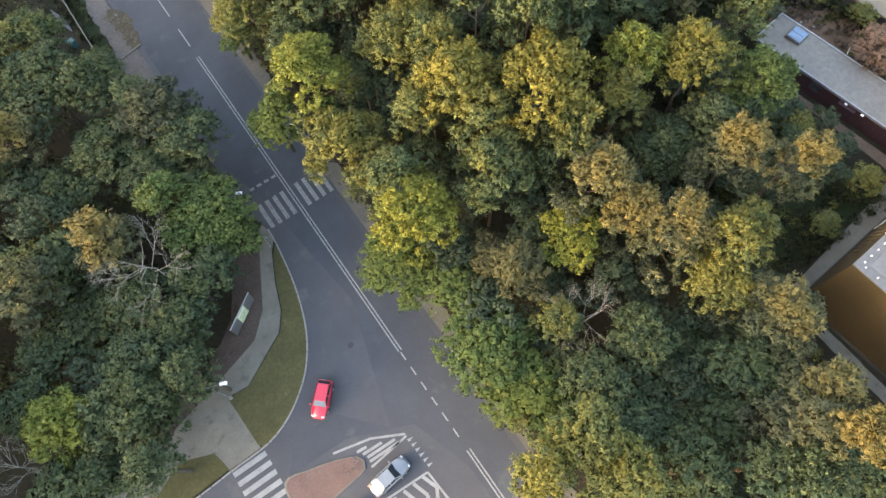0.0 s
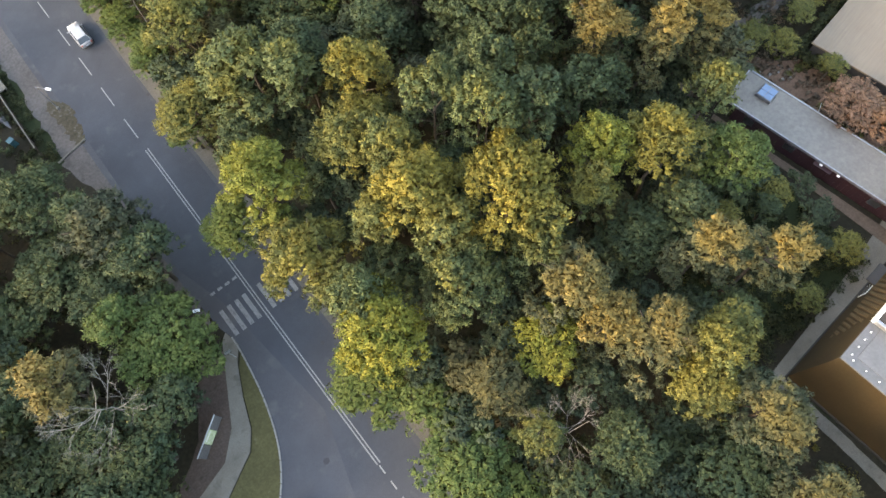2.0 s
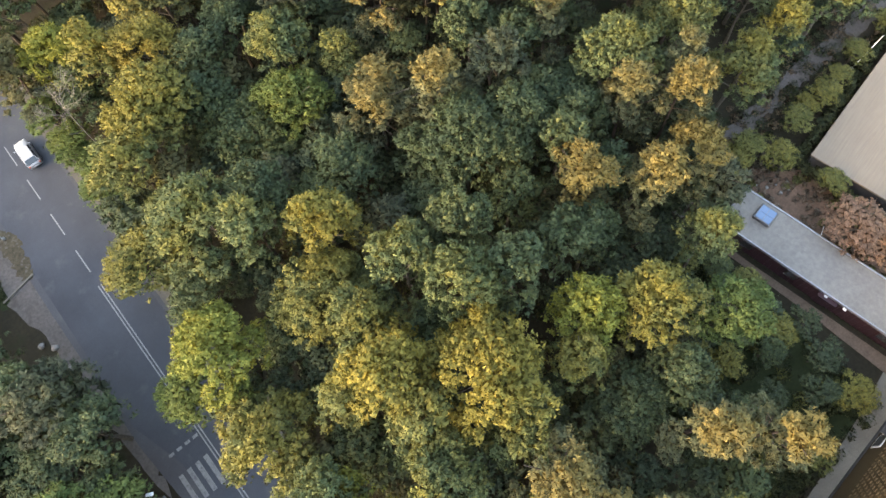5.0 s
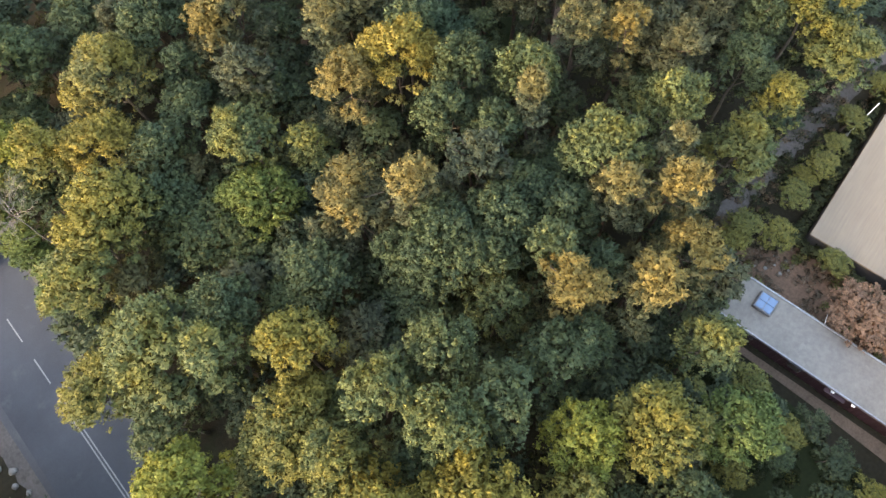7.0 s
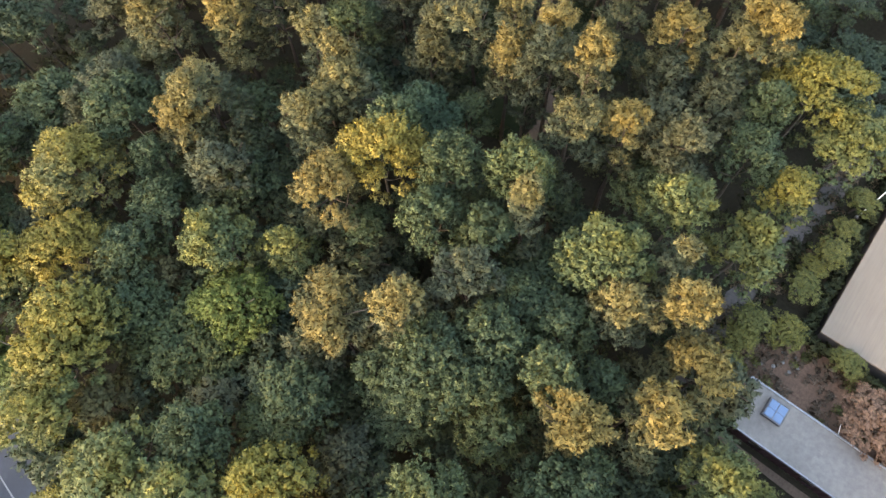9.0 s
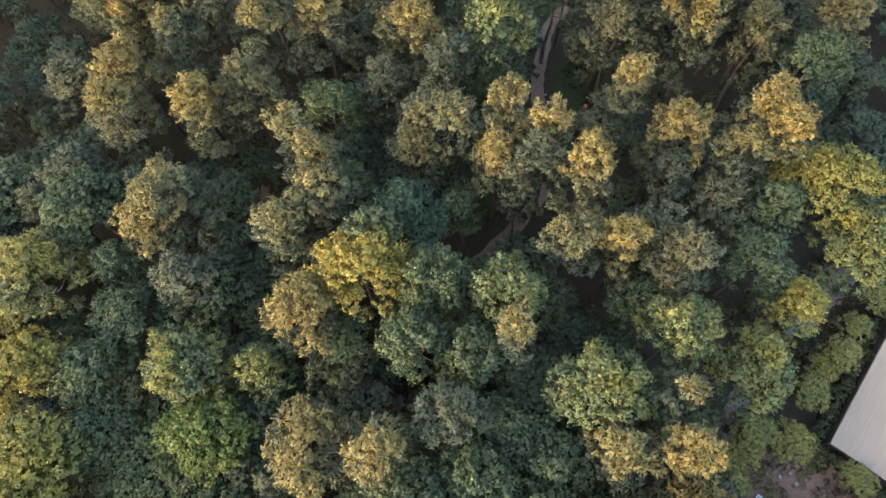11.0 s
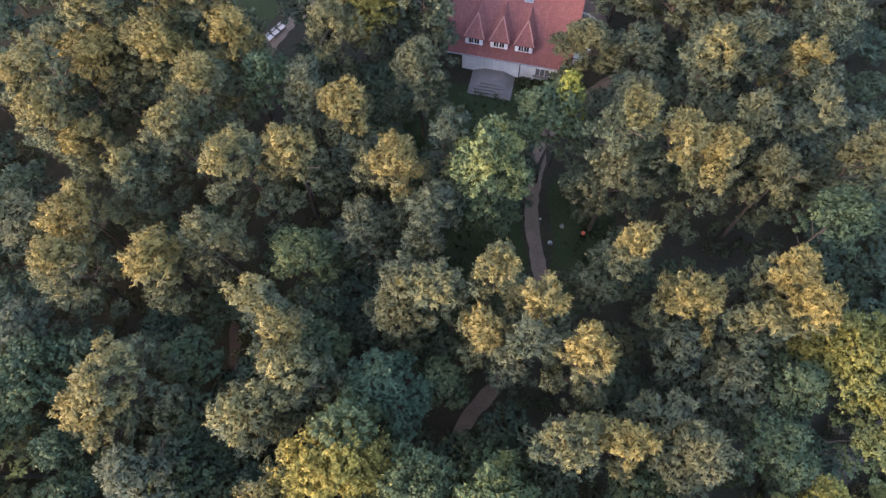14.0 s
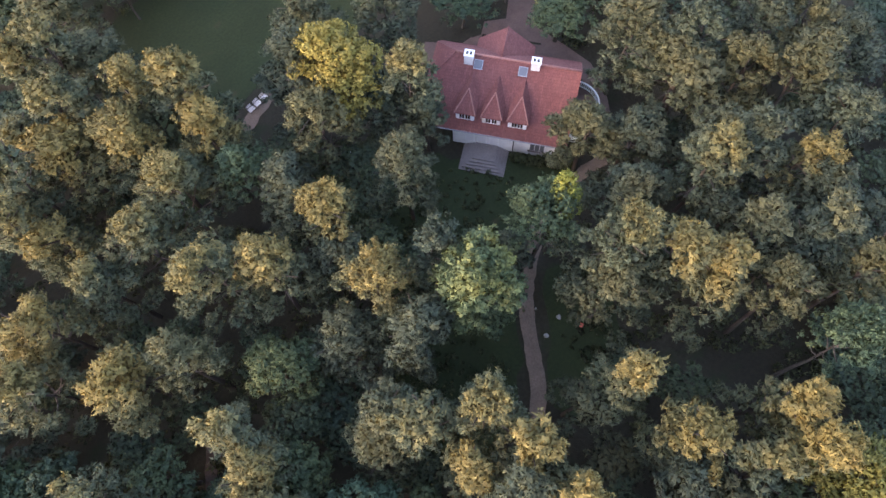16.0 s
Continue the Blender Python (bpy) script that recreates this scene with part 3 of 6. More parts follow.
# ---- buildings ----
def low_building():
    """The long low building with a grey felt roof and maroon boarded walls, running along y."""
    root = thing("low_building", pose(56.22, 20.72, 0, 0, 0, 7.6), "long low building with maroon boards and grey felt roof", "building")
    h, w, n = 2.65, 5.0, 44.0
    part("wall", boxed(0.12, w - 0.12, -n, -0.9, 0.0, h - 0.15), MAROON, root, "maroon wall")
    part("roof", boxed(0.0, w, -n - 0.1, -0.5, h - 0.15, h, 0.02), ROOF_FELT, root, "weathered grey felt roof")
    for x0, x1, y0, y1 in ((-0.09, 0.05, -n - 0.1, -0.5), (w - 0.05, w + 0.12, -n - 0.1, -0.5), (-0.09, w + 0.12, -0.498, -0.38)):
        part("roof_edge", boxed(x0, x1, y0, y1, h - 0.25, h + 0.09, 0.02), GREY_METAL, root, "grey metal roof edging")
    # battens on the boarded wall
    me = None
    y = -1.1
    while y > -n:
        if me is None:
            me = part("batten", boxed(-0.03, 0.03, -0.03, 0.03, 0.1, h - 0.25), MAROON, root).data
            root.children[-1].location = (0.105, y, 0)
        else:
            b = new("batten", me)
            b.parent = root
            b.location = (0.105, y, 0)
        y -= 0.55
    # recessed entrance and doors
    part("door", boxed(0.05, 0.17, -13.4, -12.2, 0.05, 2.1, 0.02), MAROON, root, "dark door")
    part("canopy", boxed(-0.45, 0.11, -13.9, -11.9, 2.1, 2.2, 0.02), MAROON, root, "dark maroon door canopy")
    for y in (-12.6, -14.6):
        part("wall_lamp", boxed(-0.24, 0.11, y - 0.16, y + 0.16, 2.24, 2.38, 0.03), LAMP_WHITE, root, "white wall lamp")
    for y in (-4.0, -9.0, -19.0, -24.0):
        f = part("window", boxed(0.07, 0.13, y - 0.7, y + 0.7, 1.0, 2.1, 0.02), MAROON, root, "maroon window frame")
        part("pane", boxed(0.05, 0.08, y - 0.6, y + 0.6, 1.1, 2.0), PANE, f)
    # seams of the felt
    for i, y in enumerate((-7.6, -15.0, -22.5, -30.0)):
        part("felt_seam", boxed(0.1, w - 0.1, y - 0.06, y + 0.06, h, h + 0.012), ROOF_FELT, root)
    part("rail", rod(bmesh.new(), (w + 0.05, -9.0, h), (w + 0.9, -8.6, h + 0.5), 0.03), STEEL, root, "thin steel bracket at the roof edge")
    sk = part("rooflight", boxed(2.4, 4.35, -4.5, -2.65, h, h + 0.4, 0.04), KERB_DARK, root, "dark grey kerb of the rooflight")
    for i in range(2):
        part("pane", boxed(2.54 + i * 0.85, 3.36 + i * 0.85, -4.36, -2.79, h + 0.41, h + 0.45, 0.01), SKY_PANE, sk, "blue tinted glass pane")
    part("glazing_bar", boxed(2.52, 4.23, -3.60, -3.55, h + 0.45, h + 0.48), KERB_DARK, sk)


def apartment_block():
    """The ochre block: smooth west wall, north wall with rows of raised blocks, grey roof with parapet."""
    root = thing("apartment_block", pose(38.55, -4.2, 0, 0, 0, 3.5), "three-storey ochre block with a grey flat roof", "building")
    h, w, d = 9.7, 44.0, 40.0
    part("wall", boxed(0.0, w, -d, 0.0, 0.0, h - 0.2), OCHRE, root, "smooth ochre rendered wall")
    part("plinth", boxed(-0.05, w, -d, 0.05, 0.0, 0.5, 0.01), DARK, root, "dark plinth")
    part("roof", boxed(-0.05, w, -d, 0.06, h - 0.2, h, 0.02), FLAT_ROOF, root, "blue-grey felt roof border")
    part("roof_sheet", boxed(0.9, w, -d, -0.9, h, h + 0.05), WHITE_SHEET, root, "pale roof membrane")
    part("roof_sheet", boxed(4.6, w, -3.4, -0.05, h + 0.052, h + 0.22, 0.03), DIRT, root, "brown-grey roof covering")
    part("parapet", boxed(4.3, w, -0.12, 0.14, h, h + 0.55, 0.03), WHITE_PAINT, root, "white parapet coping")
    part("parapet", boxed(4.3, 4.6, -2.2, -0.1, h, h + 0.5, 0.03), GREY_METAL, root, "short grey parapet")
    # little vents along the roof's edge
    me = None
    for i in range(26):
        x, y = (0.45, -0.8 - i * 1.2) if i < 14 else (0.8 + (i - 14) * 0.9, -0.45)
        if me is None:
            ob = part("roof_vent", rod(bmesh.new(), (0, 0, 0), (0, 0, 0.12), 0.06, 0.045), LAMP_WHITE, root)
            me = ob.data
        else:
            ob = new("roof_vent", me)
            ob.parent = root
        ob.location = (x, y, h)
    # raised blocks on the north wall, in staggered rows
    bm = bmesh.new()
    for row in range(12):
        for i in range(58):
            x = 4.6 + i * 0.62 + (row % 2) * 0.31
            z = 3.0 + row * 0.52
            if x < w - 1 and x > 3.6 + 0.2 * row:
                v = [bm.verts.new(q) for q in ((x, 0, z), (x + 0.34, 0, z), (x + 0.34, 0, z + 0.24), (x, 0, z + 0.24), (x + 0.04, 0.06, z + 0.04), (x + 0.3, 0.06, z + 0.04), (x + 0.3, 0.06, z + 0.2), (x + 0.04, 0.06, z + 0.2))]
                for q in ((4, 7, 6, 5), (0, 4, 5, 1), (1, 5, 6, 2), (2, 6, 7, 3), (3, 7, 4, 0)):
                    bm.faces.new([v[j] for j in q])
    tagged(part("wall_relief", bm, OCHRE_PALE, root, "pale raised blocks on the wall"), kind="stuff")
    for x in (11.2, 20.0, 28.0):
        win = part("window", boxed(x, x + 1.6, -0.02, 0.06, 0.9, 2.3, 0.02), WHITE_PAINT, root, "white window frame")
        part("pane", boxed(x + 0.12, x + 1.48, 0.05, 0.08, 1.0, 2.2), PANE, win)
    part("door_canopy", boxed(12.2, 14.6, 0.0, 0.9, 2.5, 2.7, 0.03), DARK, root, "dark canopy over an entrance")


def beige_hall():
    root = thing("beige_hall", pose(69.7, 18.9, 0, 0, 0, 8.5), "low hall with a plain beige flat roof", "building")
    part("wall", boxed(0.25, 39.8, -34.8, -0.25, 0, 2.1), DARK, root, "dark wall under the eaves")
    part("roof", boxed(0, 40, -35, 0, 2.1, 2.35, 0.04), ROOF_BEIGE, root, "plain beige roof sheet")
    for y in range(1, 9):
        part("roof_seam", boxed(0.05, 39.9, -y * 3.9 - 0.03, -y * 3.9 + 0.03, 2.35, 2.362), ROOF_BEIGE, root)


def prism(points, faces):
    bm = bmesh.new()
    v = [bm.verts.new(p) for p in points]
    for f in faces:
        bm.faces.new([v[i] for i in f])
    bmesh.ops.recalc_face_normals(bm, faces=bm.faces)
    return bm


def thick(bm, amount):
    bmesh.ops.solidify(bm, geom=bm.faces[:], thickness=amount)
    return bm


def villa():
    """White villa with a big red tiled roof; local x runs along the front, y to the back."""
    root = thing("villa", pose(88.9, 84.0, 0, 0, 0, math.degrees(math.atan2(-0.841, 0.541))), "white villa with a large red tiled roof", "house")
    x0, x1, yb, e, rz, ry = -3.7, 12.4, 11.0, 3.2, 7.25, 6.9
    part("wall", boxed(-0.1, x1, 0.0, yb, 0.0, e + 0.2), WHITE_WALL, root, "white rendered wall")
    part("wall", boxed(x0 + 0.4, -0.1, 3.6, yb, 0.0, e + 0.2), WHITE_WALL, root)
    gable = prism([(x1, 0.2, e + 0.1), (x1, yb - 0.2, e + 0.1), (x1, ry, rz - 0.25), (x1 - 0.3, 0.2, e + 0.1), (x1 - 0.3, yb - 0.2, e + 0.1), (x1 - 0.3, ry, rz - 0.25)],
                  [(0, 1, 2), (5, 4, 3), (0, 2, 5, 3), (1, 4, 5, 2), (0, 3, 4, 1)])
    part("gable", gable, WHITE_WALL, root, "white gable")
    # main roof with a half hip at the left end
    ov = 0.45
    sl = (rz - e) / (ry + ov)
    P = [(x0 - 0.2, -ov, e), (x1 + 0.35, -ov, e), (x1 + 0.35, ry, rz), (x0 + 2.6, ry, rz), (x0 - 0.2, ry - 3.2, rz - 3.2 * sl), (x0 - 0.2, ry + 2.4, rz - 3.2 * sl), (x0 - 0.2, yb + ov, e), (x1 + 0.35, yb + ov, e)]
    part("roof", thick(prism(P, [(0, 1, 2, 3, 4), (4, 3, 5), (6, 5, 3, 2, 7)]), 0.18), ROOF_TILE, root, "red tiled roof")
    # rear wing with a hipped roof
    part("wall", boxed(0.9, 6.8, yb + 0.01, 11.5, 0, 4.1), WHITE_WALL, root)
    part("gable", prism([(0.9, 11.5, 4.1), (6.8, 11.5, 4.1), (3.85, 11.5, 6.4), (0.9, 11.2, 4.1), (6.8, 11.2, 4.1), (3.85, 11.2, 6.4)], [(0, 1, 2), (5, 4, 3), (0, 2, 5, 3), (1, 4, 5, 2), (0, 3, 4, 1)]), WHITE_WALL, root, "white rear gable")
    W = [(0.5, 11.8, 4.15), (7.2, 11.8, 4.15), (3.85, 11.8, 6.7), (3.85, ry + 0.2, 6.9), (0.5, ry + 0.3, 4.5), (7.2, ry + 0.3, 4.5)]
    part("rear_roof", thick(prism(W, [(0, 2, 3, 4), (1, 5, 3, 2)]), 0.16), ROOF_TILE, root, "red tiled rear roof")
    ridge = bmesh.new()
    rod(ridge, (x0 + 2.6, ry, rz), (x1 + 0.35, ry, rz), 0.13, 0.13, 8)
    part("ridge_tiles", ridge, RIDGE, root, "row of ridge tiles", True)
    for a, b in (((x0 + 2.6, ry, rz), (x0 - 0.2, ry - 3.2, rz - 3.2 * sl)), ((3.85, ry + 0.2, 6.95), (3.85, 11.8, 6.75))):
        part("hip_tiles", rod(bmesh.new(), a, b, 0.11, 0.11, 8), ROOF_TILE, root, "", True)
    gut = bmesh.new()
    rod(gut, (x0 - 0.2, -ov - 0.06, e - 0.06), (x1 + 0.35, -ov - 0.06, e - 0.06), 0.07, 0.07, 8)
    part("gutter", gut, GREY_METAL, root, "dark grey gutter")
    part("downpipe", rod(bmesh.new(), (6.9, -0.1, 0), (6.9, -0.1, e - 0.1), 0.06), DARK, root, "dark downpipe")
    # chimneys
    for cx, cy in ((0.45, 6.25), (7.75, 6.65)):
        ch = part("chimney", boxed(cx - 0.48, cx + 0.48, cy - 0.42, cy + 0.42, 5.9, 8.0, 0.03), WHITE_WALL, root, "white rendered chimney")
        part("chimney_cap", boxed(cx - 0.54, cx + 0.54, cy - 0.48, cy + 0.48, 8.0, 8.1, 0.02), WHITE_PAINT, ch)
        for k in (-0.2, 0.2):
            part("flue", boxed(cx + k - 0.13, cx + k + 0.13, cy - 0.2, cy + 0.2, 8.09, 8.15), DARK, ch, "dark flue")
    # rooflights beside the chimneys
    tilt = math.atan(sl)
    for cx, cy in ((1.55, 5.95), (6.5, 5.95)):
        m = Matrix.Translation((cx, cy, e + (cy + ov) * sl + 0.06)) @ Matrix.Rotation(tilt, 4, "X")
        f = part("rooflight", box(bmesh.new(), -0.5, 0.5, -0.52, 0.52, 0, 0.1, 0.02, m), GREY_METAL, root, "grey rooflight frame")
        part("pane", box(bmesh.new(), -0.42, 0.42, -0.44, 0.44, 0.1, 0.115, 0.0, m), VELUX, f, "glass pane")
    # three pointed dormers
    for cx in (1.15, 4.1, 7.0):
        zb, yf, zt = 3.7, 0.75, 5.0
        d = part("dormer", boxed(cx - 0.98, cx + 0.98, yf, yf + 2.6, 3.3, zt), ROOF_TILE, root, "tile-hung dormer")
        part("dormer_front", boxed(cx - 1.03, cx + 1.03, yf - 0.06, yf + 0.02, zb, zt, 0.015), WHITE_PAINT, d, "white dormer front")
        for k in (-0.33, 0.33):
            part("window", boxed(cx + k - 0.27, cx + k + 0.27, yf - 0.085, yf - 0.055, zb + 0.3, zt - 0.2), PANE, d, "small dark window")
            part("glazing_bar", boxed(cx + k - 0.02, cx + k + 0.02, yf - 0.1, yf - 0.08, zb + 0.3, zt - 0.2), WHITE_PAINT, d)
        for k in (-1, 1):
            part("shutter", boxed(cx + k * 0.8 - 0.16, cx + k * 0.8 + 0.16, yf - 0.1, yf - 0.06, zb + 0.12, zt - 0.1, 0.01), WHITE_PAINT, d, "white shutter")
        R = [(cx - 1.18, yf - 0.25, zt - 0.05), (cx + 1.18, yf - 0.25, zt - 0.05), (cx, yf + 2.2, 6.45), (cx, 5.4, 6.42), (cx - 1.18, yf + 2.4, 4.95), (cx + 1.18, yf + 2.4, 4.95)]
        part("dormer_roof", thick(prism(R, [(0, 1, 2), (1, 5, 3, 2), (0, 2, 3, 4)]), 0.1), ROOF_TILE, d, "pointed red tiled roof")
        for k in (-1.18, 1.18):
            part("hip_tiles", rod(bmesh.new(), (cx + k, yf - 0.25, zt), (cx, yf + 2.2, 6.47), 0.075, 0.075, 6), RIDGE, d, "pale mortared hip tiles")
    # front openings
    for cx in (1.9, 3.3, 4.7):
        w = part("french_door", boxed(cx - 0.55, cx + 0.55, -0.04, 0.02, 0.75, 2.7, 0.015), WHITE_PAINT, root, "white glazed double door")
        part("pane", boxed(cx - 0.42, cx + 0.42, -0.055, -0.03, 0.9, 2.55), CURTAIN, w, "curtained glass pane")
    w = part("window", boxed(8.7, 10.5, -0.06, 0.02, 1.0, 2.4, 0.02), WHITE_PAINT, root, "white window with dark panes")
    for k in range(3):
        part("pane", boxed(8.8 + k * 0.56, 9.28 + k * 0.56, -0.08, -0.05, 1.1, 2.3), VELUX, w, "dull grey pane")
    part("window_sill", boxed(8.6, 10.6, -0.2, 0.0, 0.9, 0.98, 0.01), STONE_STEP, w)
    # gable lights at the right end
    w = part("window", boxed(x1 - 0.02, x1 + 0.07, 5.9, 7.9, 4.2, 5.6, 0.02), WHITE_PAINT, root, "white gable window")
    part("pane", boxed(x1 + 0.06, x1 + 0.09, 6.05, 7.75, 4.3, 5.5), PANE, w)
    porch = part("porch_roof", prism([(x1 + 0.2, 1.0, 3.2), (x1 + 1.4, 1.0, 2.7), (x1 + 1.4, 3.2, 2.7), (x1 + 0.2, 3.2, 3.2), (x1 + 0.2, 1.0, 2.5), (x1 + 1.4, 1.0, 2.5), (x1 + 1.4, 3.2, 2.5), (x1 + 0.2, 3.2, 2.5)],
                                     [(0, 1, 2, 3), (0, 4, 5, 1), (1, 5, 6, 2), (2, 6, 7, 3), (4, 7, 6, 5)]), WHITE_WALL, root, "white side porch")

    # steps down from the front doors, around three sides
    steps = thing("garden_steps", root.matrix_basis.copy(), "broad grey stone garden steps before the villa", "steps")
    part("landing", boxed(2.6, 5.2, -2.2, -0.02, 0.0, 0.72, 0.02), STONE_STEP, steps)
    for i in range(4):
        k = 0.33 * (i + 1)
        top = 0.72 - 0.16 * (i + 1)
        part("step", slab([(2.6 - k, -0.03), (2.6 - k, -2.2 - k), (5.2 + k, -2.2 - k), (5.2 + k, -0.03), (5.205 + k - 0.33, -0.03), (5.205 + k - 0.33, -2.205 - k + 0.33), (2.595 - k + 0.33, -2.205 - k + 0.33), (2.595 - k + 0.33, -0.03)], 0.0, top), STONE_STEP, steps)

    # curved terrace with a white balustrade at the right end, paving round the back
    ter = thing("terrace", root.matrix_basis.copy(), "curved terrace with a white balustrade beside the villa", "terrace")
    arc = [(12.6 + 3.1 * math.sin(a * 0.157), 7.0 - 3.1 * math.cos(a * 0.157)) for a in range(21)]
    part("terrace_slab", slab(arc, 0.0, 0.55), BRICK_TAN, ter, "pink paved terrace floor")
    rail = bmesh.new()
    for a, b in zip(arc, arc[1:]):
        rod(rail, (a[0], a[1], 1.45), (b[0], b[1], 1.45), 0.09, 0.09, 6)
    low = bmesh.new()
    for a, b in zip(arc, arc[1:]):
        rod(low, (a[0], a[1], 0.62), (b[0], b[1], 0.62), 0.06, 0.06, 6)
    part("bottom_rail", low, WHITE_PAINT, ter, "white curved bottom rail")
    part("handrail", rail, WHITE_PAINT, ter, "white curved handrail")
    me = None
    for i in range(40):
        a = i * 0.0785 + 0.02
        if me is None:
            ob = part("baluster", rod(bmesh.new(), (0, 0, 0.55), (0, 0, 1.42), 0.06, 0.05, 6), WHITE_PAINT, ter)
            me = ob.data
        else:
            ob = new("baluster", me)
            ob.parent = ter
        ob.location = (12.6 + 3.1 * math.sin(a), 7.0 - 3.1 * math.cos(a), 0)

    def local(pts):
        q = [root.matrix_basis @ Vector((x, y, 0)) for x, y in pts]
        return [(v.x, v.y) for v in q]

    structure("villa_paving_rear", slab(local([(-5.6, 9.5), (13.0, 9.5), (13.0, 13.4), (9.0, 15.8), (-1.2, 15.2), (-2.2, 13.4), (-5.2, 13.0)][::-1]), -0.1, 0.03), BRICK_TAN, "reddish paving along the rear wall", "paving")
    structure("villa_paving", slab(local([(-7.6, 10.0), (-4.5, 9.8), (-4.3, 13.0), (0.0, 13.6), (0, 18), (2.6, 19), (2.2, 24), (2.0, 60), (6.0, 60), (5.4, 24), (6.6, 18.4), (10, 16.6), (14.0, 14.2), (16.2, 11.0), (17.2, 7.5), (15.9, 7.2), (14.4, 10.4), (12.4, 12.5), (11.2, 14.3), (7.6, 14.6), (7.6, 16.0), (0.2, 16.0), (-1.4, 14.9), (-2.2, 13.9), (-6.6, 13.4)][::-1]), -0.1, 0.04), BRICK_TAN, "reddish paved forecourt and drive behind the villa", "paving")
    # Dark sheet laid along the wall foot in place of shade there.
    structure("shaded_floor", slab(local([(6.6, -0.2), (11.5, -0.2), (11.5, -1.8), (6.9, -1.9)][::-1]), -0.1, 0.03), LAWN, "dark strip of shaded ground under the villa wall", "soil")


low_building()
apartment_block()
beige_hall()
villa()


# ---- trees ----
def leaf_arrays(rnd, centres, radii, count, length, width, loose, up=0.35, inner=0.12, flat=0.65, core=None, fill=0.0):
    """Leaf sprays over many small clumps: most lie on the clump like shingles, the rest stand out from it, a few broad ones fill the inside."""
    k = len(centres)
    idx = rnd.integers(0, k, count)
    d = rnd.normal(size=(count, 3))
    d[:, 2] = np.abs(d[:, 2]) * 0.95 + d[:, 2] * 0.3 + 0.1
    d /= np.linalg.norm(d, axis=1)[:, None]
    within = rnd.random(count)
    reach = np.where(within < inner, rnd.random(count), 0.62 + 0.62 * rnd.random(count))
    p = centres[idx] + d * (radii[idx] * reach[:, None])
    out = d * (1 - up) + np.array([0, 0, up]) + rnd.normal(size=(count, 3)) * loose
    out /= np.linalg.norm(out, axis=1)[:, None]
    side = np.cross(out, rnd.normal(size=(count, 3)))
    side /= np.linalg.norm(side, axis=1)[:, None]
    lying = (rnd.random(count) < flat)[:, None]
    tip = np.where(lying, np.cross(out, side), out)
    s = (0.6 + 0.8 * rnd.random(count))[:, None]
    if fill and core is not None:
        deep = (within > 1 - fill)[:, None]
        hub = np.array(core)
        p = np.where(deep, hub + (centres[idx] - hub) * 0.94 + (p - centres[idx]) * 0.4 - np.array([0, 0, 0.22]), p)
        s = np.where(deep, s * 2.3, s)
        lying |= deep
        tip = np.where(lying, np.cross(out, side), out)
    a = p + side * width * 0.5 * s - tip * length * 0.4 * s * lying
    b = p - side * width * 0.5 * s - tip * length * 0.4 * s * lying
    c = p + tip * length * np.where(lying, 0.6, 0.9) * s
    turned = (np.einsum("ij,ij->i", np.cross(b - a, c - a), out) < 0)[:, None]
    a, b = np.where(turned, b, a), np.where(turned, a, b)
    wide = d
    if core is not None:
        wide = (p - np.array(core)) * np.array([1, 1, 0.7])
        wide /= np.linalg.norm(wide, axis=1)[:, None] + 1e-6
    soft = d * 0.42 + wide * 0.18 + np.array([0, 0, 0.38]) + rnd.normal(size=(count, 3)) * 0.17
    soft /= np.linalg.norm(soft, axis=1)[:, None]
    return np.stack([a, b, c], axis=1).reshape(-1, 3), np.repeat(soft, 3, axis=0)


def leaf_mesh(name, leaves, material):
    """One mesh of leaf sprays, shaded softly over each clump."""
    verts, normals = leaves
    n = len(verts) // 3
    me = bpy.data.meshes.new(name)
    me.vertices.add(len(verts))
    me.vertices.foreach_set("co", verts.astype(np.float32).ravel())
    me.loops.add(3 * n)
    me.loops.foreach_set("vertex_index", np.arange(3 * n, dtype=np.int32))
    me.polygons.add(n)
    me.polygons.foreach_set("loop_start", np.arange(0, 3 * n, 3, dtype=np.int32))
    me.materials.append(material)
    me.polygons.foreach_set("use_smooth", np.ones(n, dtype=bool))
    me.update()
    me.validate()
    me.normals_split_custom_set_from_vertices(normals.astype(np.float32))
    return me


def clumps_on(rnd, centre, radius, number, small, flatten=0.85):
    """Florets of leaves over the upper side of one bough."""
    d = rnd.normal(size=(number, 3))
    d[:, 2] = np.abs(d[:, 2]) - 0.25
    d /= np.linalg.norm(d, axis=1)[:, None]
    place = centre + d * np.array([radius, radius, radius * flatten]) * (0.78 + 0.34 * rnd.random(number))[:, None]
    return place, np.repeat((small * (0.7 + 0.6 * rnd.random(number)))[:, None], 3, axis=1) * np.array([1, 1, 0.8])


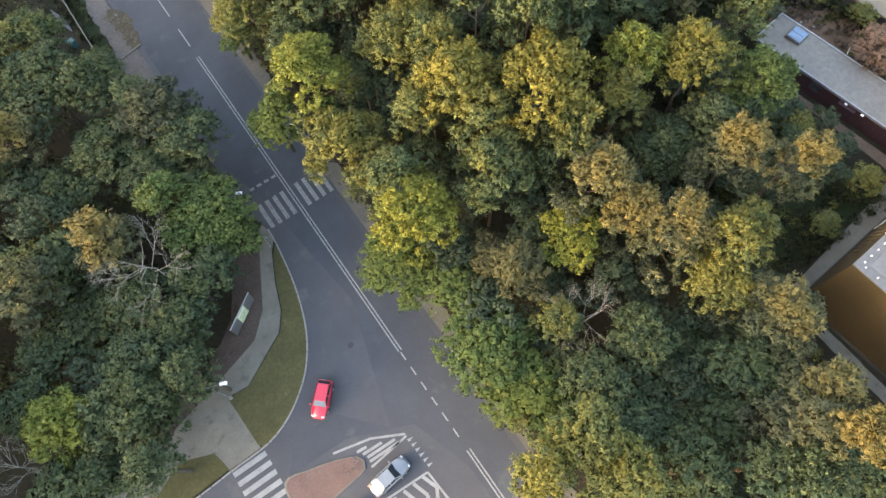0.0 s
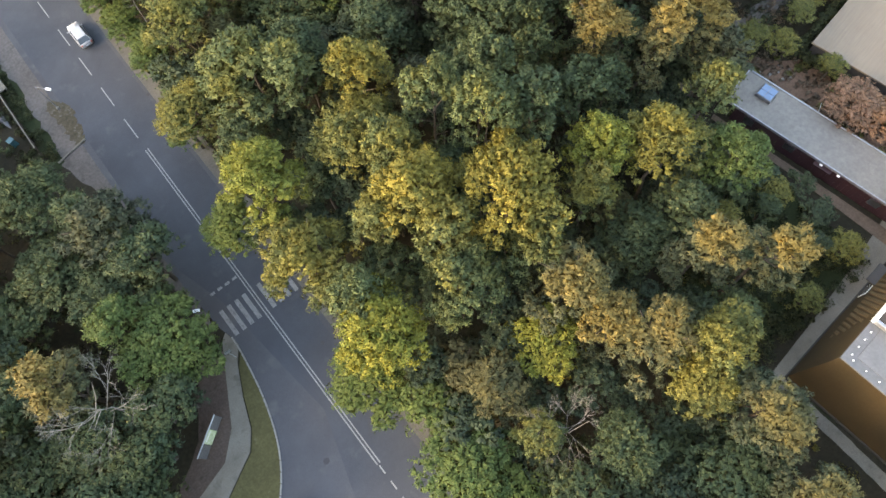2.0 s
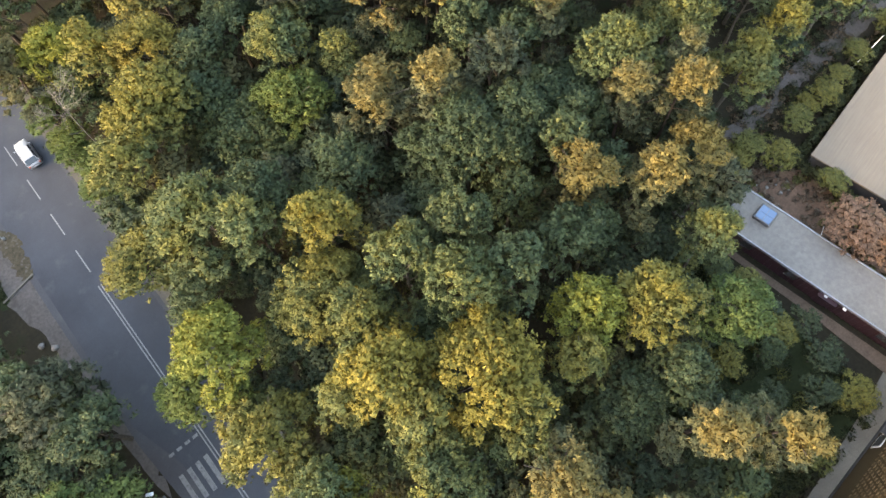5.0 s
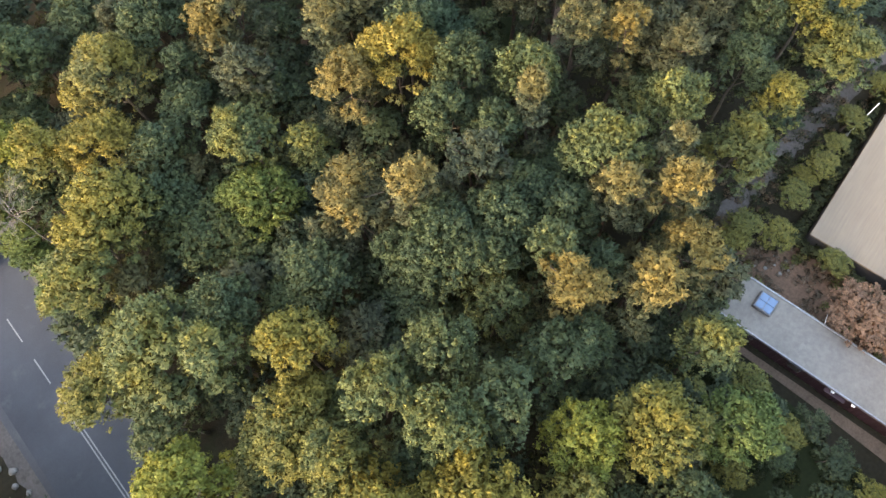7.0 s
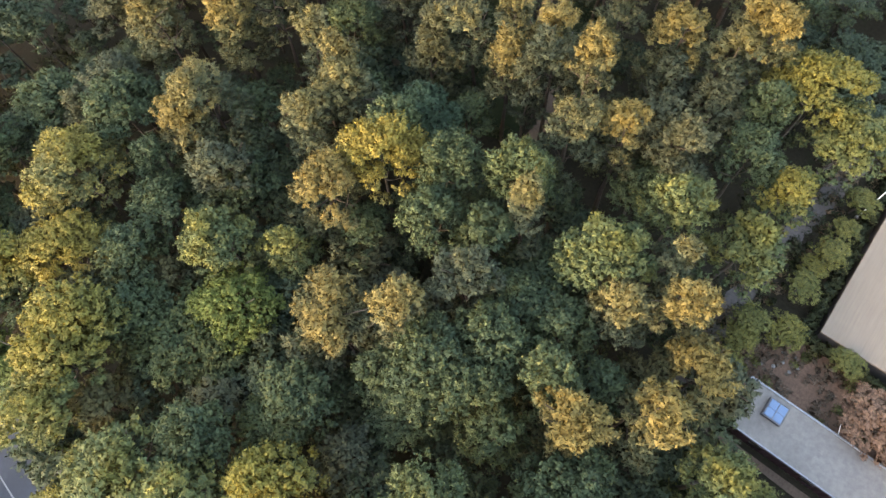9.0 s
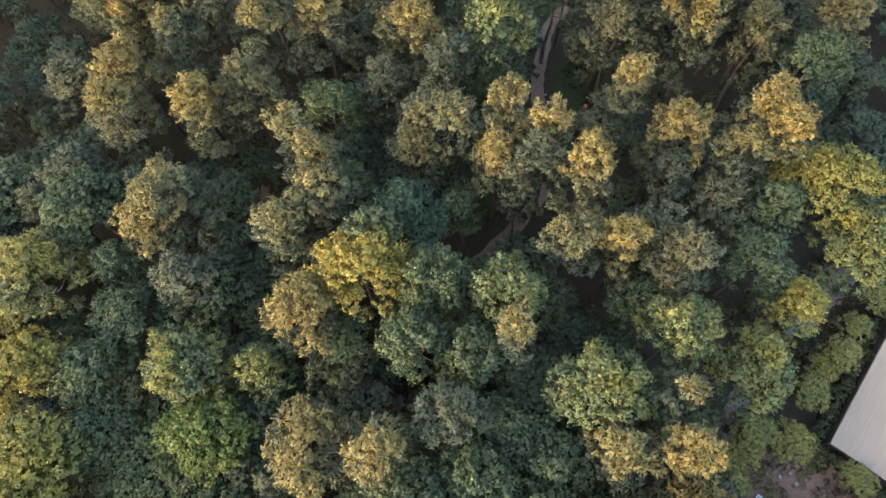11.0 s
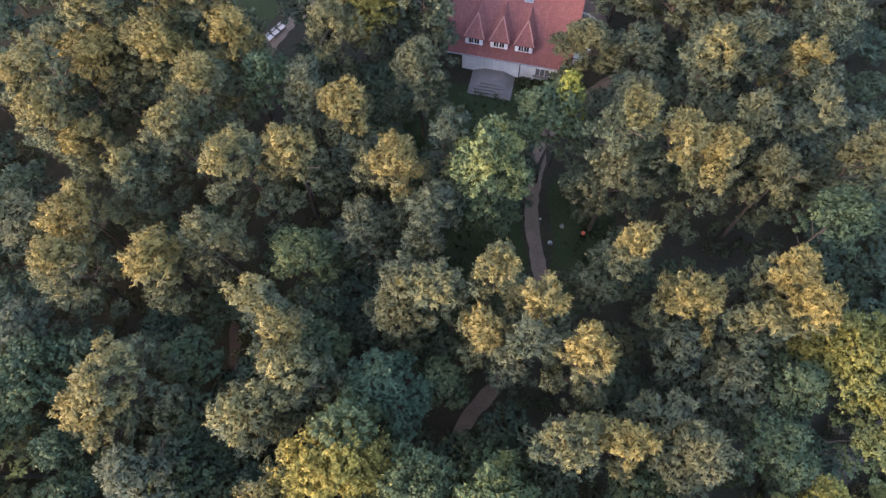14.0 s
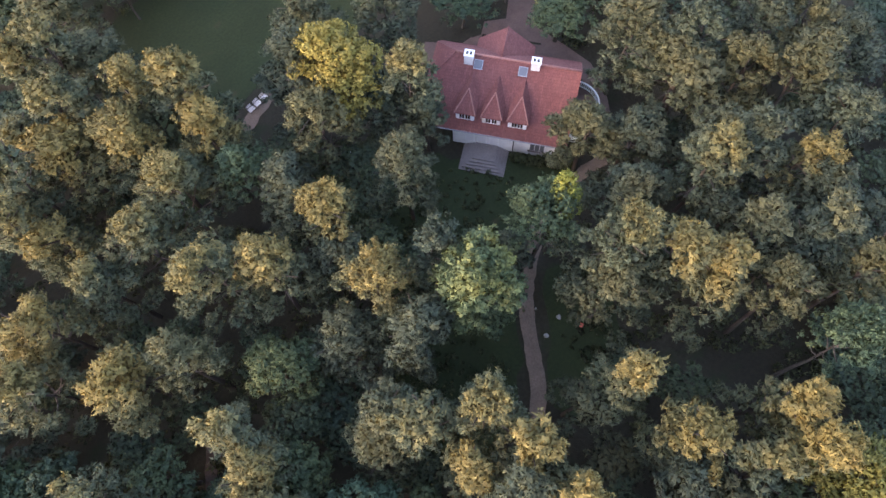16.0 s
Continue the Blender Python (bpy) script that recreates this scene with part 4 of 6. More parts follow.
def oak_crown(seed, radius, leaves):
    """A broad uneven dome of separate rounded boughs, its top 16 m above the ground."""
    rnd = np.random.default_rng(seed)
    cs, rs = [], []
    squash, turn = rnd.uniform(0.74, 1.0), rnd.uniform(0, 6.28)
    number = max(9, round(17 * (radius / 3.2) ** 2))
    sag = rnd.uniform(1.8, 3.2)
    for i in range(number):
        a = i * 2.4 + rnd.uniform(-0.7, 0.7)
        size = rnd.uniform(0.68, 1.22)
        q = math.sqrt((i + 0.4) / number) * rnd.uniform(0.8, 1.14)
        r = (radius - 0.75) * q
        x, y = r * math.cos(a), r * math.sin(a) * squash
        z = 16.0 - size - sag * q * q - rnd.uniform(0, 1.5)
        c, s = clumps_on(rnd, np.array([x * math.cos(turn) - y * math.sin(turn), x * math.sin(turn) + y * math.cos(turn), z]), size, round(21 * size * size) + 4, 0.25)
        cs.append(c), rs.append(s)
    for i in range(7):
        a = i * 0.9 + rnd.uniform(-0.3, 0.3)
        c, s = clumps_on(rnd, np.array([0.74 * radius * math.cos(a), 0.74 * radius * math.sin(a), rnd.uniform(8.8, 11.6)]), 0.9, 9, 0.32)
        cs.append(c), rs.append(s)
    return leaf_arrays(rnd, np.concatenate(cs), np.concatenate(rs), leaves, 0.205, 0.145, 0.32, 0.35, 0.08, 0.55, (0, 0, 11.5), 0.14)


def pine_crown(seed, radius, leaves):
    """An irregular pine head: boughs in loose whorls with upturned tufts, top at 18 m."""
    rnd = np.random.default_rng(seed)
    cs, rs = [], []
    lean = rnd.uniform(-0.6, 0.6, 2)
    number = max(17, round(26 * (radius / 2.8) ** 1.6))
    spread = rnd.uniform(0.5, 0.75)
    stretch = rnd.uniform(0.62, 0.95)
    for i in range(number):
        q = (i + 0.5) / number
        z = 17.6 - 10.2 * q ** 1.4 + rnd.uniform(-0.9, 0.5)
        a = i * 2.4 + rnd.uniform(-0.8, 0.8)
        r = (0.15 + (radius - 0.45) * q ** spread) * rnd.uniform(0.55, 1.1)
        size = rnd.uniform(0.42, 0.86)
        c, s = clumps_on(rnd, np.array([r * math.cos(a) + lean[0] * (1 - q), r * math.sin(a) * stretch + lean[1] * (1 - q), z]), size, round(20 * size * size) + 5, 0.21, 0.7)
        cs.append(c), rs.append(s * np.array([0.95, 0.95, 1.5]))
    return leaf_arrays(rnd, np.concatenate(cs), np.concatenate(rs), leaves, 0.21, 0.095, 0.34, 0.45, 0.08, 0.40, (0, 0, 13.0), 0.14)


def young_crown(seed, leaves=2100):
    """The thinner crown of a young tree in the shade of the others."""
    rnd = np.random.default_rng(seed)
    cs, rs = [], []
    for i in range(16):
        a = i * 2.4 + rnd.uniform(-0.6, 0.6)
        r = 2.7 * math.sqrt((i + 0.5) / 16) * rnd.uniform(0.75, 1.15)
        size = rnd.uniform(0.6, 1.1)
        c, s = clumps_on(rnd, np.array([r * math.cos(a), r * math.sin(a), 14.9 - 0.45 * r * r - rnd.uniform(0, 2.0)]), size, 13, 0.27)
        cs.append(c), rs.append(s)
    return leaf_arrays(rnd, np.concatenate(cs), np.concatenate(rs), leaves, 0.29, 0.21, 0.35, core=(0, 0, 10.5), fill=0.14)


def stem(seed, height, r0, boughs, reach, lean=0.4, tips=0.03):
    """A tapered bent trunk with limbs."""
    rnd = random.Random(seed)
    bm = bmesh.new()
    pts = [Vector((rnd.uniform(-1, 1) * lean * q, rnd.uniform(-1, 1) * lean * q, height * q)) for q in (0, 0.25, 0.5, 0.75, 1.0)]
    pts[0] = Vector((0, 0, -0.2))
    for i in range(4):
        rod(bm, pts[i], pts[i + 1], r0 * (1 - 0.21 * i), r0 * (1 - 0.21 * (i + 1)), 7)
    for i in range(boughs):
        q = rnd.uniform(0.5, 0.95)
        k = min(3, int(q * 4))
        base = pts[k].lerp(pts[k + 1], q * 4 - k)
        a = i * 2.4 + rnd.uniform(-0.5, 0.5)
        end = base + Vector((math.cos(a) * reach * rnd.uniform(0.6, 1), math.sin(a) * reach * rnd.uniform(0.6, 1), rnd.uniform(0.5, 2.4)))
        mid = base.lerp(end, 0.5) + Vector((0, 0, rnd.uniform(-0.3, 0.1)))
        rod(bm, base, mid, r0 * 0.35, r0 * 0.22, 5)
        rod(bm, mid, end, r0 * 0.22, tips, 5)
    return bm


def bare_crown(seed):
    """Leafless forked twigs of a dying tree."""
    rnd = random.Random(seed)
    bm = bmesh.new()

    def fork(p, d, size, depth):
        q = p + d * size
        rod(bm, p, q, 0.004 + 0.0048 * depth, 0.003 + 0.0042 * max(depth - 1, 0), 4)
        if depth:
            for _ in range(3):
                fork(p.lerp(q, rnd.uniform(0.6, 1.0)), (d + Vector((rnd.uniform(-1, 1), rnd.uniform(-1, 1), rnd.uniform(-0.35, 0.5))) * 0.75).normalized(), size * rnd.uniform(0.6, 0.85), depth - 1)

    for i in range(5):
        a = i * 1.3 + rnd.uniform(-0.3, 0.3)
        fork(Vector((0, 0, 8.5 + i * 0.6)), Vector((math.cos(a), math.sin(a), 0.7)).normalized(), 1.5, 4)
    return bm


KINDS = {
    "Y": ("oak_tree", "oak with olive and yellow autumn leaves in the wood", "oaks turning yellow", 3.2, 16.0),
    "B": ("maple_tree", "maple with bright yellow-green autumn leaves", "bright maples", 3.2, 16.0),
    "D": ("golden_maple_tree", "tall maple with golden autumn leaves", "golden maples", 3.2, 16.0),
    "G": ("green_oak_tree", "leafy tree still dark green in the wood", "green trees", 3.2, 16.0),
    "O": ("tall_pine_tree", "tall pine with needles coloured sun-warm towards its top", "tall pines", 2.5, 18.0),
    "P": ("grey_pine_tree", "grey-green pine with a rounded ragged crown", "grey-green pines", 2.5, 18.0),
    "S": ("bare_birch_tree", "leafless pale grey tree among green ones", "bare trees", 2.6, 13.0),
    "W": ("willow_tree", "blue-green leafy tree in the wood", "blue-green trees", 3.2, 16.0),
    "L": ("lime_tree", "fresh green lime tree at the edge of the wood", "lime trees", 3.2, 16.0),
    "F": ("young_tree", "young dark green tree in the shade of taller ones", "young trees", 3.2, 16.0),
    "H": ("shrub_tree", "small bushy yellow-green tree beside the track", "bushy small trees", 3.2, 16.0),
    "R": ("russet_tree", "small tree with faded russet leaves in the yard", "russet trees", 3.2, 16.0),
}
# crown radius as built and number of leaf sprays, for slender, middling and broad trees
SIZES = {"oak": ((2.3, 4600), (3.2, 8400), (4.4, 15000)), "pine": ((2.1, 5600), (2.8, 9000), (3.8, 14000))}
protos, turn_of = {}, {}


def make_tree(kind, size, variant):
    name, label, group, radius, _ = KINDS[kind]
    root = thing(name, Matrix(), label, "tree", group)
    seed = 1000 * (ord(kind) % 50) + 100 * size + variant
    if kind == "S":
        part("trunk", stem(seed, 12.0, 0.10, 6, 1.6, 0.4, 0.012), BARK_PALE, root, "pale bark trunk")
        part("crown", bare_crown(seed), BARK_PALE, root, "bare forked twigs")
        return root
    if kind in "OP":
        r, n = SIZES["pine"][size]
        part("trunk", stem(seed, 16.2, 0.20, 10, r * 0.58), BARK_PINE, root, "brown bark trunk")
        verts = pine_crown(seed, r, n)
    elif kind == "F":
        part("trunk", stem(seed, 13.2, 0.16, 4, 1.7, 0.5), BARK_OAK, root, "dark bark trunk")
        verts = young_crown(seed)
    else:
        r, n = SIZES["oak"][size]
        part("trunk", stem(seed, 13.4, 0.24, 8, r * 0.6, 0.5), BARK_OAK, root, "dark bark trunk")
        verts = oak_crown(seed, r, n)
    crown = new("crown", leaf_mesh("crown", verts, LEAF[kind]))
    crown.parent = root
    return root


VARIANTS = {"D": 1, "Y": 5, "B": 3, "G": 5, "O": 5, "P": 5, "S": 3, "W": 1, "L": 3, "F": 6, "H": 2, "R": 1}
plant_rnd = random.Random(21)


def plant(kind, spots):
    """Trees of one kind at (x, y, height, crown radius)."""
    for x, y, h, r in spots:
        _, _, _, r0, h0 = KINDS[kind]
        size = 1
        if kind not in "SF":
            classes = SIZES["pine" if kind in "OP" else "oak"]
            size = min(range(3), key=lambda i: abs(math.log(r / classes[i][0])))
            r0 = classes[size][0]
        n = turn_of[kind, size] = turn_of.get((kind, size), -1) + 1
        key = (kind, size, n % VARIANTS[kind])
        sxy = r / r0 * (1.4 if kind in "OP" else 1.12)
        m = pose(x, y, 0, plant_rnd.uniform(-2, 2), plant_rnd.uniform(-2, 2), plant_rnd.uniform(0, 360)) @ Matrix.Diagonal((sxy, sxy, h / h0, 1))
        if key not in protos:
            protos[key] = make_tree(*key)
            protos[key].matrix_basis = m
        else:
            ob = copy_thing(protos[key], Matrix())
            ob.matrix_basis = m


plant("Y", [(9.7, 32.0, 12.8, 4.5), (10.7, 24.4, 15.5, 2.8), (14.4, 60.9, 15.2, 3.4), (16.7, 50.9, 16.2, 5.4), (10.5, 52.6, 11.9, 3.9), (19.5, 46.6, 17.3, 2.5), (24.5, 43.1, 17.1, 3.4), (20.1, 37.9, 15.9, 4.1), (21.6, 33.5, 17.8, 3.0), (27.2, 34.2, 20.0, 3.0), (29.6, 30.1, 21.7, 2.8), (32.7, 19.7, 15.7, 2.3), (40.4, 18.1, 16.5, 3.5), (26.6, 23.0, 19.2, 4.8), (25.5, 19.1, 15.7, 2.8), (20.7, 28.7, 19.2, 3.6)])
plant("Y", [(16.5, 29.7, 15.4, 2.5), (20.0, 24.4, 17.5, 2.7), (18.5, 20.3, 16.1, 3.8), (32.0, 3.1, 15.2, 2.9), (48.7, 19.4, 15.4, 2.2), (20.2, 64.7, 15.9, 3.7), (33.3, 62.0, 15.9, 3.2), (37.5, 57.9, 13.9, 2.2), (56.4, 48.2, 18.7, 3.2), (63.8, 35.5, 18.6, 2.9), (73.8, 29.9, 14.2, 2.2), (84.8, 34.3, 15.7, 4.5), (82.1, 29.3, 13.4, 3.7)])
plant("Y", [(55.6, 37.5, 18.5, 3.6), (17.4, 63.1, 15.7, 3.5), (18.4, 74.0, 16.5, 2.4), (75.1, 67.2, 20.2, 3.7), (29.3, 1.2, 11.2, 3.1), (15.6, 7.3, 9.4, 1.9), (10.6, -2.9, 16.8, 3.3), (11.1, -5.7, 16.1, 2.4), (6.4, -2.2, 17.0, 2.0), (-20.6, 38.6, 10.7, 3.3), (-11.5, 66.2, 10.3, 4.0), (20.4, 88.6, 15.0, 3.7)])
plant("B", [(10.8, 39.8, 15.3, 4.2), (10.6, 21.3, 15.1, 4.2), (35.5, 21.4, 17.0, 3.0), (21.3, 12.3, 11.7, 3.3), (86.0, 67.3, 17.5, 1.6), (15.2, 79.6, 13.0, 3.3), (-23.5, 23.4, 12.0, 2.9)])
plant("D", [(28.1, 77.7, 16.0, 4.7), (22.8, 71.6, 15.0, 4.0)])
plant("G", [(25.1, 59.0, 10.9, 4.8), (29.6, 46.9, 13.9, 3.4), (39.4, 40.6, 17.3, 4.1), (43.8, 39.1, 17.2, 3.1), (52.1, 40.6, 12.1, 3.6), (31.8, 33.6, 21.2, 2.8), (33.3, 27.5, 20.1, 2.7), (39.5, 27.5, 16.4, 2.7), (34.0, 14.3, 11.2, 3.8), (38.9, 13.0, 13.3, 2.5), (-2.2, 43.2, 10.3, 3.0), (-4.5, 50.1, 12.0, 2.1), (-7.2, 43.2, 8.1, 3.9), (16.9, 77.2, 11.0, 3.7), (25.5, 30.3, 13.0, 2.6)])
plant("G", [(12.3, 46.3, 12.0, 2.8), (15.8, 38.5, 10.0, 2.8), (15.4, 26.6, 10.0, 2.6), (29.5, 89.3, 12.5, 3.7), (34.8, 81.0, 14.9, 4.2), (39.2, 67.2, 11.6, 3.2), (31.6, 70.4, 12.8, 3.1), (26.6, 67.6, 13.1, 3.2), (24.1, 63.9, 13.0, 3.2), (47.7, 49.9, 17.5, 3.0), (50.6, 46.0, 16.6, 2.7), (74.8, 34.7, 14.1, 2.9), (48.3, 39.8, 14.8, 3.5), (49.0, 35.7, 15.5, 2.7), (41.0, 37.2, 16.5, 2.8), (44.4, 34.4, 18.1, 2.6)])
plant("G", [(48.3, 30.9, 13.9, 2.3), (39.1, 34.0, 15.6, 2.3), (36.1, 43.3, 14.5, 2.4), (35.2, 40.4, 11.8, 3.0), (26.5, 54.6, 9.5, 3.3), (21.9, 50.1, 15.0, 2.8), (42.3, 26.7, 15.3, 2.2), (23.1, 88.4, 12.0, 3.2), (20.1, 65.2, 11.9, 3.3), (26.8, 47.4, 11.6, 2.8), (65.0, 39.9, 13.0, 2.8), (43.8, 55.2, 12.2, 2.6), (68.3, 90.9, 15.5, 2.4), (83.6, 67.1, 16.2, 3.3), (91.7, 42.6, 18.0, 2.8), (58.3, 73.9, 13.2, 2.9)])
plant("G", [(33.7, 74.4, 14.5, 1.9), (51.5, 59.2, 19.4, 2.4), (79.0, 37.3, 15.3, 2.3), (60.1, 56.9, 12.9, 1.9), (75.1, 67.2, 10.0, 3.2), (45.4, 74.4, 11.0, 2.4), (53.3, 66.6, 12.9, 3.1), (20.7, 1.3, 9.6, 2.9), (24.0, -1.8, 5.5, 3.0), (26.5, -5.9, 9.0, 3.5), (16.7, -4.8, 8.0, 2.8), (16.1, -8.7, 11.5, 2.7), (21.1, -7.1, 8.3, 2.8), (21.0, -11.7, 11.8, 2.6), (23.0, -13.6, 13.1, 2.8), (-12.0, 58.3, 11.1, 4.6)])
plant("G", [(-7.7, 55.2, 10.9, 3.9), (-9.5, 48.0, 8.7, 4.7), (-16.2, 45.5, 8.2, 4.1), (-9.6, 30.4, 8.0, 2.6), (-14.4, 31.4, 8.6, 3.2), (-19.9, 33.4, 7.5, 4.3), (-12.8, 26.9, 8.2, 2.9), (-23.3, 31.4, 8.1, 3.1), (-16.2, 24.9, 9.7, 3.7), (-12.3, 21.1, 12.0, 1.9), (-18.5, 21.4, 11.3, 3.6), (-25.3, 27.3, 9.9, 2.8), (-18.7, 16.5, 12.0, 1.9), (-25.1, 19.5, 10.1, 2.6), (-17.1, 38.6, 11.1, 2.5), (-5.6, 33.0, 8.0, 1.8)])
plant("G", [(-23.0, 19.1, 9.9, 2.2), (14.8, 0.8, 10.0, 2.9), (101.5, 95.0, 7.0, 4.0), (107.9, 85.3, 7.0, 3.6), (18.0, 83.8, 9.0, 2.8)])
plant("L", [(30.9, 57.2, 12.9, 4.1), (46.6, 14.1, 13.5, 2.9), (-7.4, 38.7, 11.4, 2.2), (-4.9, 35.0, 9.1, 4.2), (6.2, 40.8, 8.4, 3.0), (8.0, 20.7, 7.1, 4.3), (9.6, 9.3, 8.3, 4.5), (10.3, 4.3, 6.7, 3.7), (11.4, 1.3, 5.1, 3.0), (13.2, 84.5, 7.0, 2.6)])
plant("O", [(35.8, 49.1, 15.7, 4.2), (39.9, 45.8, 18.7, 2.9), (43.3, 30.3, 17.8, 3.1), (48.4, 27.1, 18.1, 3.0), (54.3, 25.5, 15.3, 3.0), (53.5, 33.5, 17.4, 2.8), (56.3, 30.5, 18.3, 2.7), (24.5, 14.4, 15.9, 4.0), (25.0, 10.4, 14.8, 2.8), (36.2, 9.2, 17.0, 3.0), (39.6, 5.6, 16.2, 2.3), (27.7, 6.8, 15.2, 3.2), (41.0, 74.5, 17.4, 3.7), (46.6, 65.5, 17.3, 2.8), (51.5, 64.9, 17.0, 3.1), (43.3, 57.9, 17.6, 3.6)])
plant("O", [(53.3, 44.5, 18.5, 2.3), (62.3, 46.6, 19.2, 2.6), (65.3, 43.2, 18.6, 2.3), (59.5, 33.3, 17.8, 1.9), (50.5, 106.7, 14.3, 3.2), (56.7, 104.3, 15.5, 4.3), (49.6, 101.3, 14.0, 3.4), (51.5, 96.6, 14.7, 2.6), (62.7, 98.4, 16.3, 2.9), (57.0, 90.2, 16.4, 3.6), (60.0, 82.6, 18.0, 3.4), (63.1, 80.2, 17.0, 3.1), (70.5, 80.7, 16.5, 3.0), (68.4, 72.8, 17.3, 3.4), (84.2, 60.5, 20.2, 3.4), (87.7, 57.2, 18.9, 2.4)])
plant("O", [(88.8, 53.0, 18.2, 3.1), (102.6, 54.8, 17.7, 2.4), (76.7, 53.3, 19.0, 2.3), (78.0, 46.7, 18.2, 2.8), (84.9, 43.9, 17.9, 2.4), (83.7, 41.1, 18.5, 2.6), (79.1, 41.5, 17.1, 2.3), (67.4, 50.0, 20.0, 2.6), (68.3, 59.8, 18.9, 2.5), (64.7, 61.3, 18.2, 2.3), (67.7, 55.6, 19.8, 2.4), (64.3, 56.7, 17.9, 2.1), (46.6, 89.8, 16.3, 3.4), (43.0, 86.2, 16.3, 3.3)])
plant("O", [(49.1, 81.7, 16.6, 3.2), (52.8, 71.9, 17.6, 2.4), (52.8, 67.6, 17.7, 2.5), (48.9, 65.1, 17.0, 2.4), (37.6, 73.6, 16.1, 3.0), (30.8, -3.4, 12.6, 3.5), (28.8, -9.9, 13.2, 2.9), (26.0, -12.5, 17.1, 2.5), (-12.8, 34.9, 13.2, 3.2), (-21.0, 35.6, 13.2, 3.0), (-16.6, 51.2, 12.6, 2.6), (84.8, 85.8, 17.9, 2.7), (62.2, 113.1, 18.3, 3.0), (58.6, 115.0, 17.3, 2.7), (60.5, 106.3, 17.9, 3.1), (64.7, 102.7, 17.7, 2.6), (68.4, 99.7, 18.3, 3.2)])
plant("O", [(52.3, 102.6, 18.4, 2.1), (49.7, 99.6, 17.4, 2.5)])
plant("P", [(10.6, 80.3, 12.5, 3.2), (38.1, 68.8, 15.6, 3.2), (69.0, 39.5, 16.9, 2.9), (45.6, 44.0, 19.0, 3.0), (69.4, 86.2, 15.1, 3.2), (68.2, 78.6, 13.8, 2.5), (78.7, 80.1, 16.0, 3.3), (68.5, 67.9, 17.1, 3.2), (74.0, 71.4, 18.3, 2.0), (83.4, 59.0, 16.3, 3.4), (96.5, 50.1, 16.2, 2.4), (100.2, 58.4, 18.6, 2.9), (92.2, 48.3, 16.7, 2.6)])
plant("P", [(99.5, 44.3, 16.2, 3.2), (96.6, 67.7, 11.8, 3.2), (75.9, 44.6, 14.7, 3.1), (76.2, 40.3, 13.9, 3.0), (67.2, 53.4, 18.8, 2.1), (64.0, 53.6, 17.3, 1.6), (62.5, 64.0, 17.5, 2.6), (60.1, 63.4, 15.4, 2.6), (63.7, 71.4, 13.5, 3.4), (41.2, 96.5, 11.7, 3.2), (53.2, 79.5, 17.1, 2.8), (36.3, 85.0, 13.6, 3.8), (74.5, 54.5, 13.0, 1.9), (69.4, 42.6, 15.8, 2.4), (15.8, 12.5, 11.9, 2.5), (23.8, -10.5, 14.6, 2.4)])
plant("P", [(78.7, 96.2, 15.0, 4.1), (83.2, 89.6, 12.6, 4.0), (76.3, 89.4, 16.2, 3.4), (64.3, 113.6, 13.5, 4.3), (106.2, 75.7, 15.5, 4.0), (106.1, 68.2, 14.4, 5.0), (112.8, 60.3, 16.2, 4.0), (119.4, 63.1, 14.9, 3.8), (114.4, 66.4, 16.2, 3.3), (101.1, 60.9, 15.3, 3.5), (109.5, 64.2, 14.8, 3.7), (92.0, 63.6, 13.9, 3.6), (84.2, 101.5, 13.9, 3.5)])
plant("P", [(64.5, 122.5, 13.7, 4.4), (120.1, 58.5, 13.9, 3.8), (95.6, 56.3, 14.0, 2.9), (102.0, 51.5, 16.2, 3.0), (89.7, 94.9, 14.6, 3.4), (86.0, 85.2, 10.5, 2.6), (95.6, 71.6, 12.0, 3.7)])
plant("S", [(12.4, 71.6, 13.0, 2.5), (18.1, 5.9, 8.8, 2.7), (-11.0, 31.4, 11.9, 3.4), (-26.9, 22.3, 11.2, 2.0)])
plant("L", [(10.6, 14.8, 8.0, 3.0), (8.5, 55.2, 5.5, 1.9), (9.7, 66.7, 5.2, 1.9), (9.7, 72.6, 5.0, 1.7), (-3.8, 32.4, 8.0, 2.2)])
plant("G", [(-7.2, 30.2, 8.2, 2.2), (-11.4, 27.4, 8.2, 2.2), (-13.6, 23.7, 8.4, 2.1), (-17.4, 21.5, 8.6, 2.5), (-20.8, 18.6, 8.2, 2.4), (-3.7, 39.2, 8.0, 2.3), (-3.6, 47.5, 9.0, 2.4)])
# The last four get the grey needles to carry the shade on that side.
plant("P", [(-3.8, 47.3, 11.3, 3.8), (95.3, 52.9, 17.7, 2.2), (98.8, 48.4, 17.9, 2.3), (108.3, 69.4, 18.0, 3.1), (108.8, 54.1, 18.7, 2.8)])
plant("D", [(81.4, 92.6, 17.5, 4.8), (48.3, 57.3, 19.4, 4.1)])
plant("Y", [(66.9, 29.6, 13.7, 3.6)])
plant("O", [(61.4, 100.8, 16.1, 3.8), (52.1, 90.8, 16.2, 2.5), (61.6, 92.5, 16.7, 3.7), (54.9, 109.2, 14.6, 3.1), (67.6, 95.2, 16.0, 3.2), (97.2, 60.1, 18.0, 3.2)])
plant("G", [(52.3, 53.0, 17.9, 2.8), (18.2, 86.2, 8.5, 2.6), (14.5, 75.8, 8.0, 2.4), (17.0, 80.5, 9.0, 2.4)])
plant("W", [(55.6, 59.6, 14.0, 3.8)])
plant("R", [(65.4, 10.6, 5.0, 3.0), (66.3, 7.6, 4.5, 2.4)])
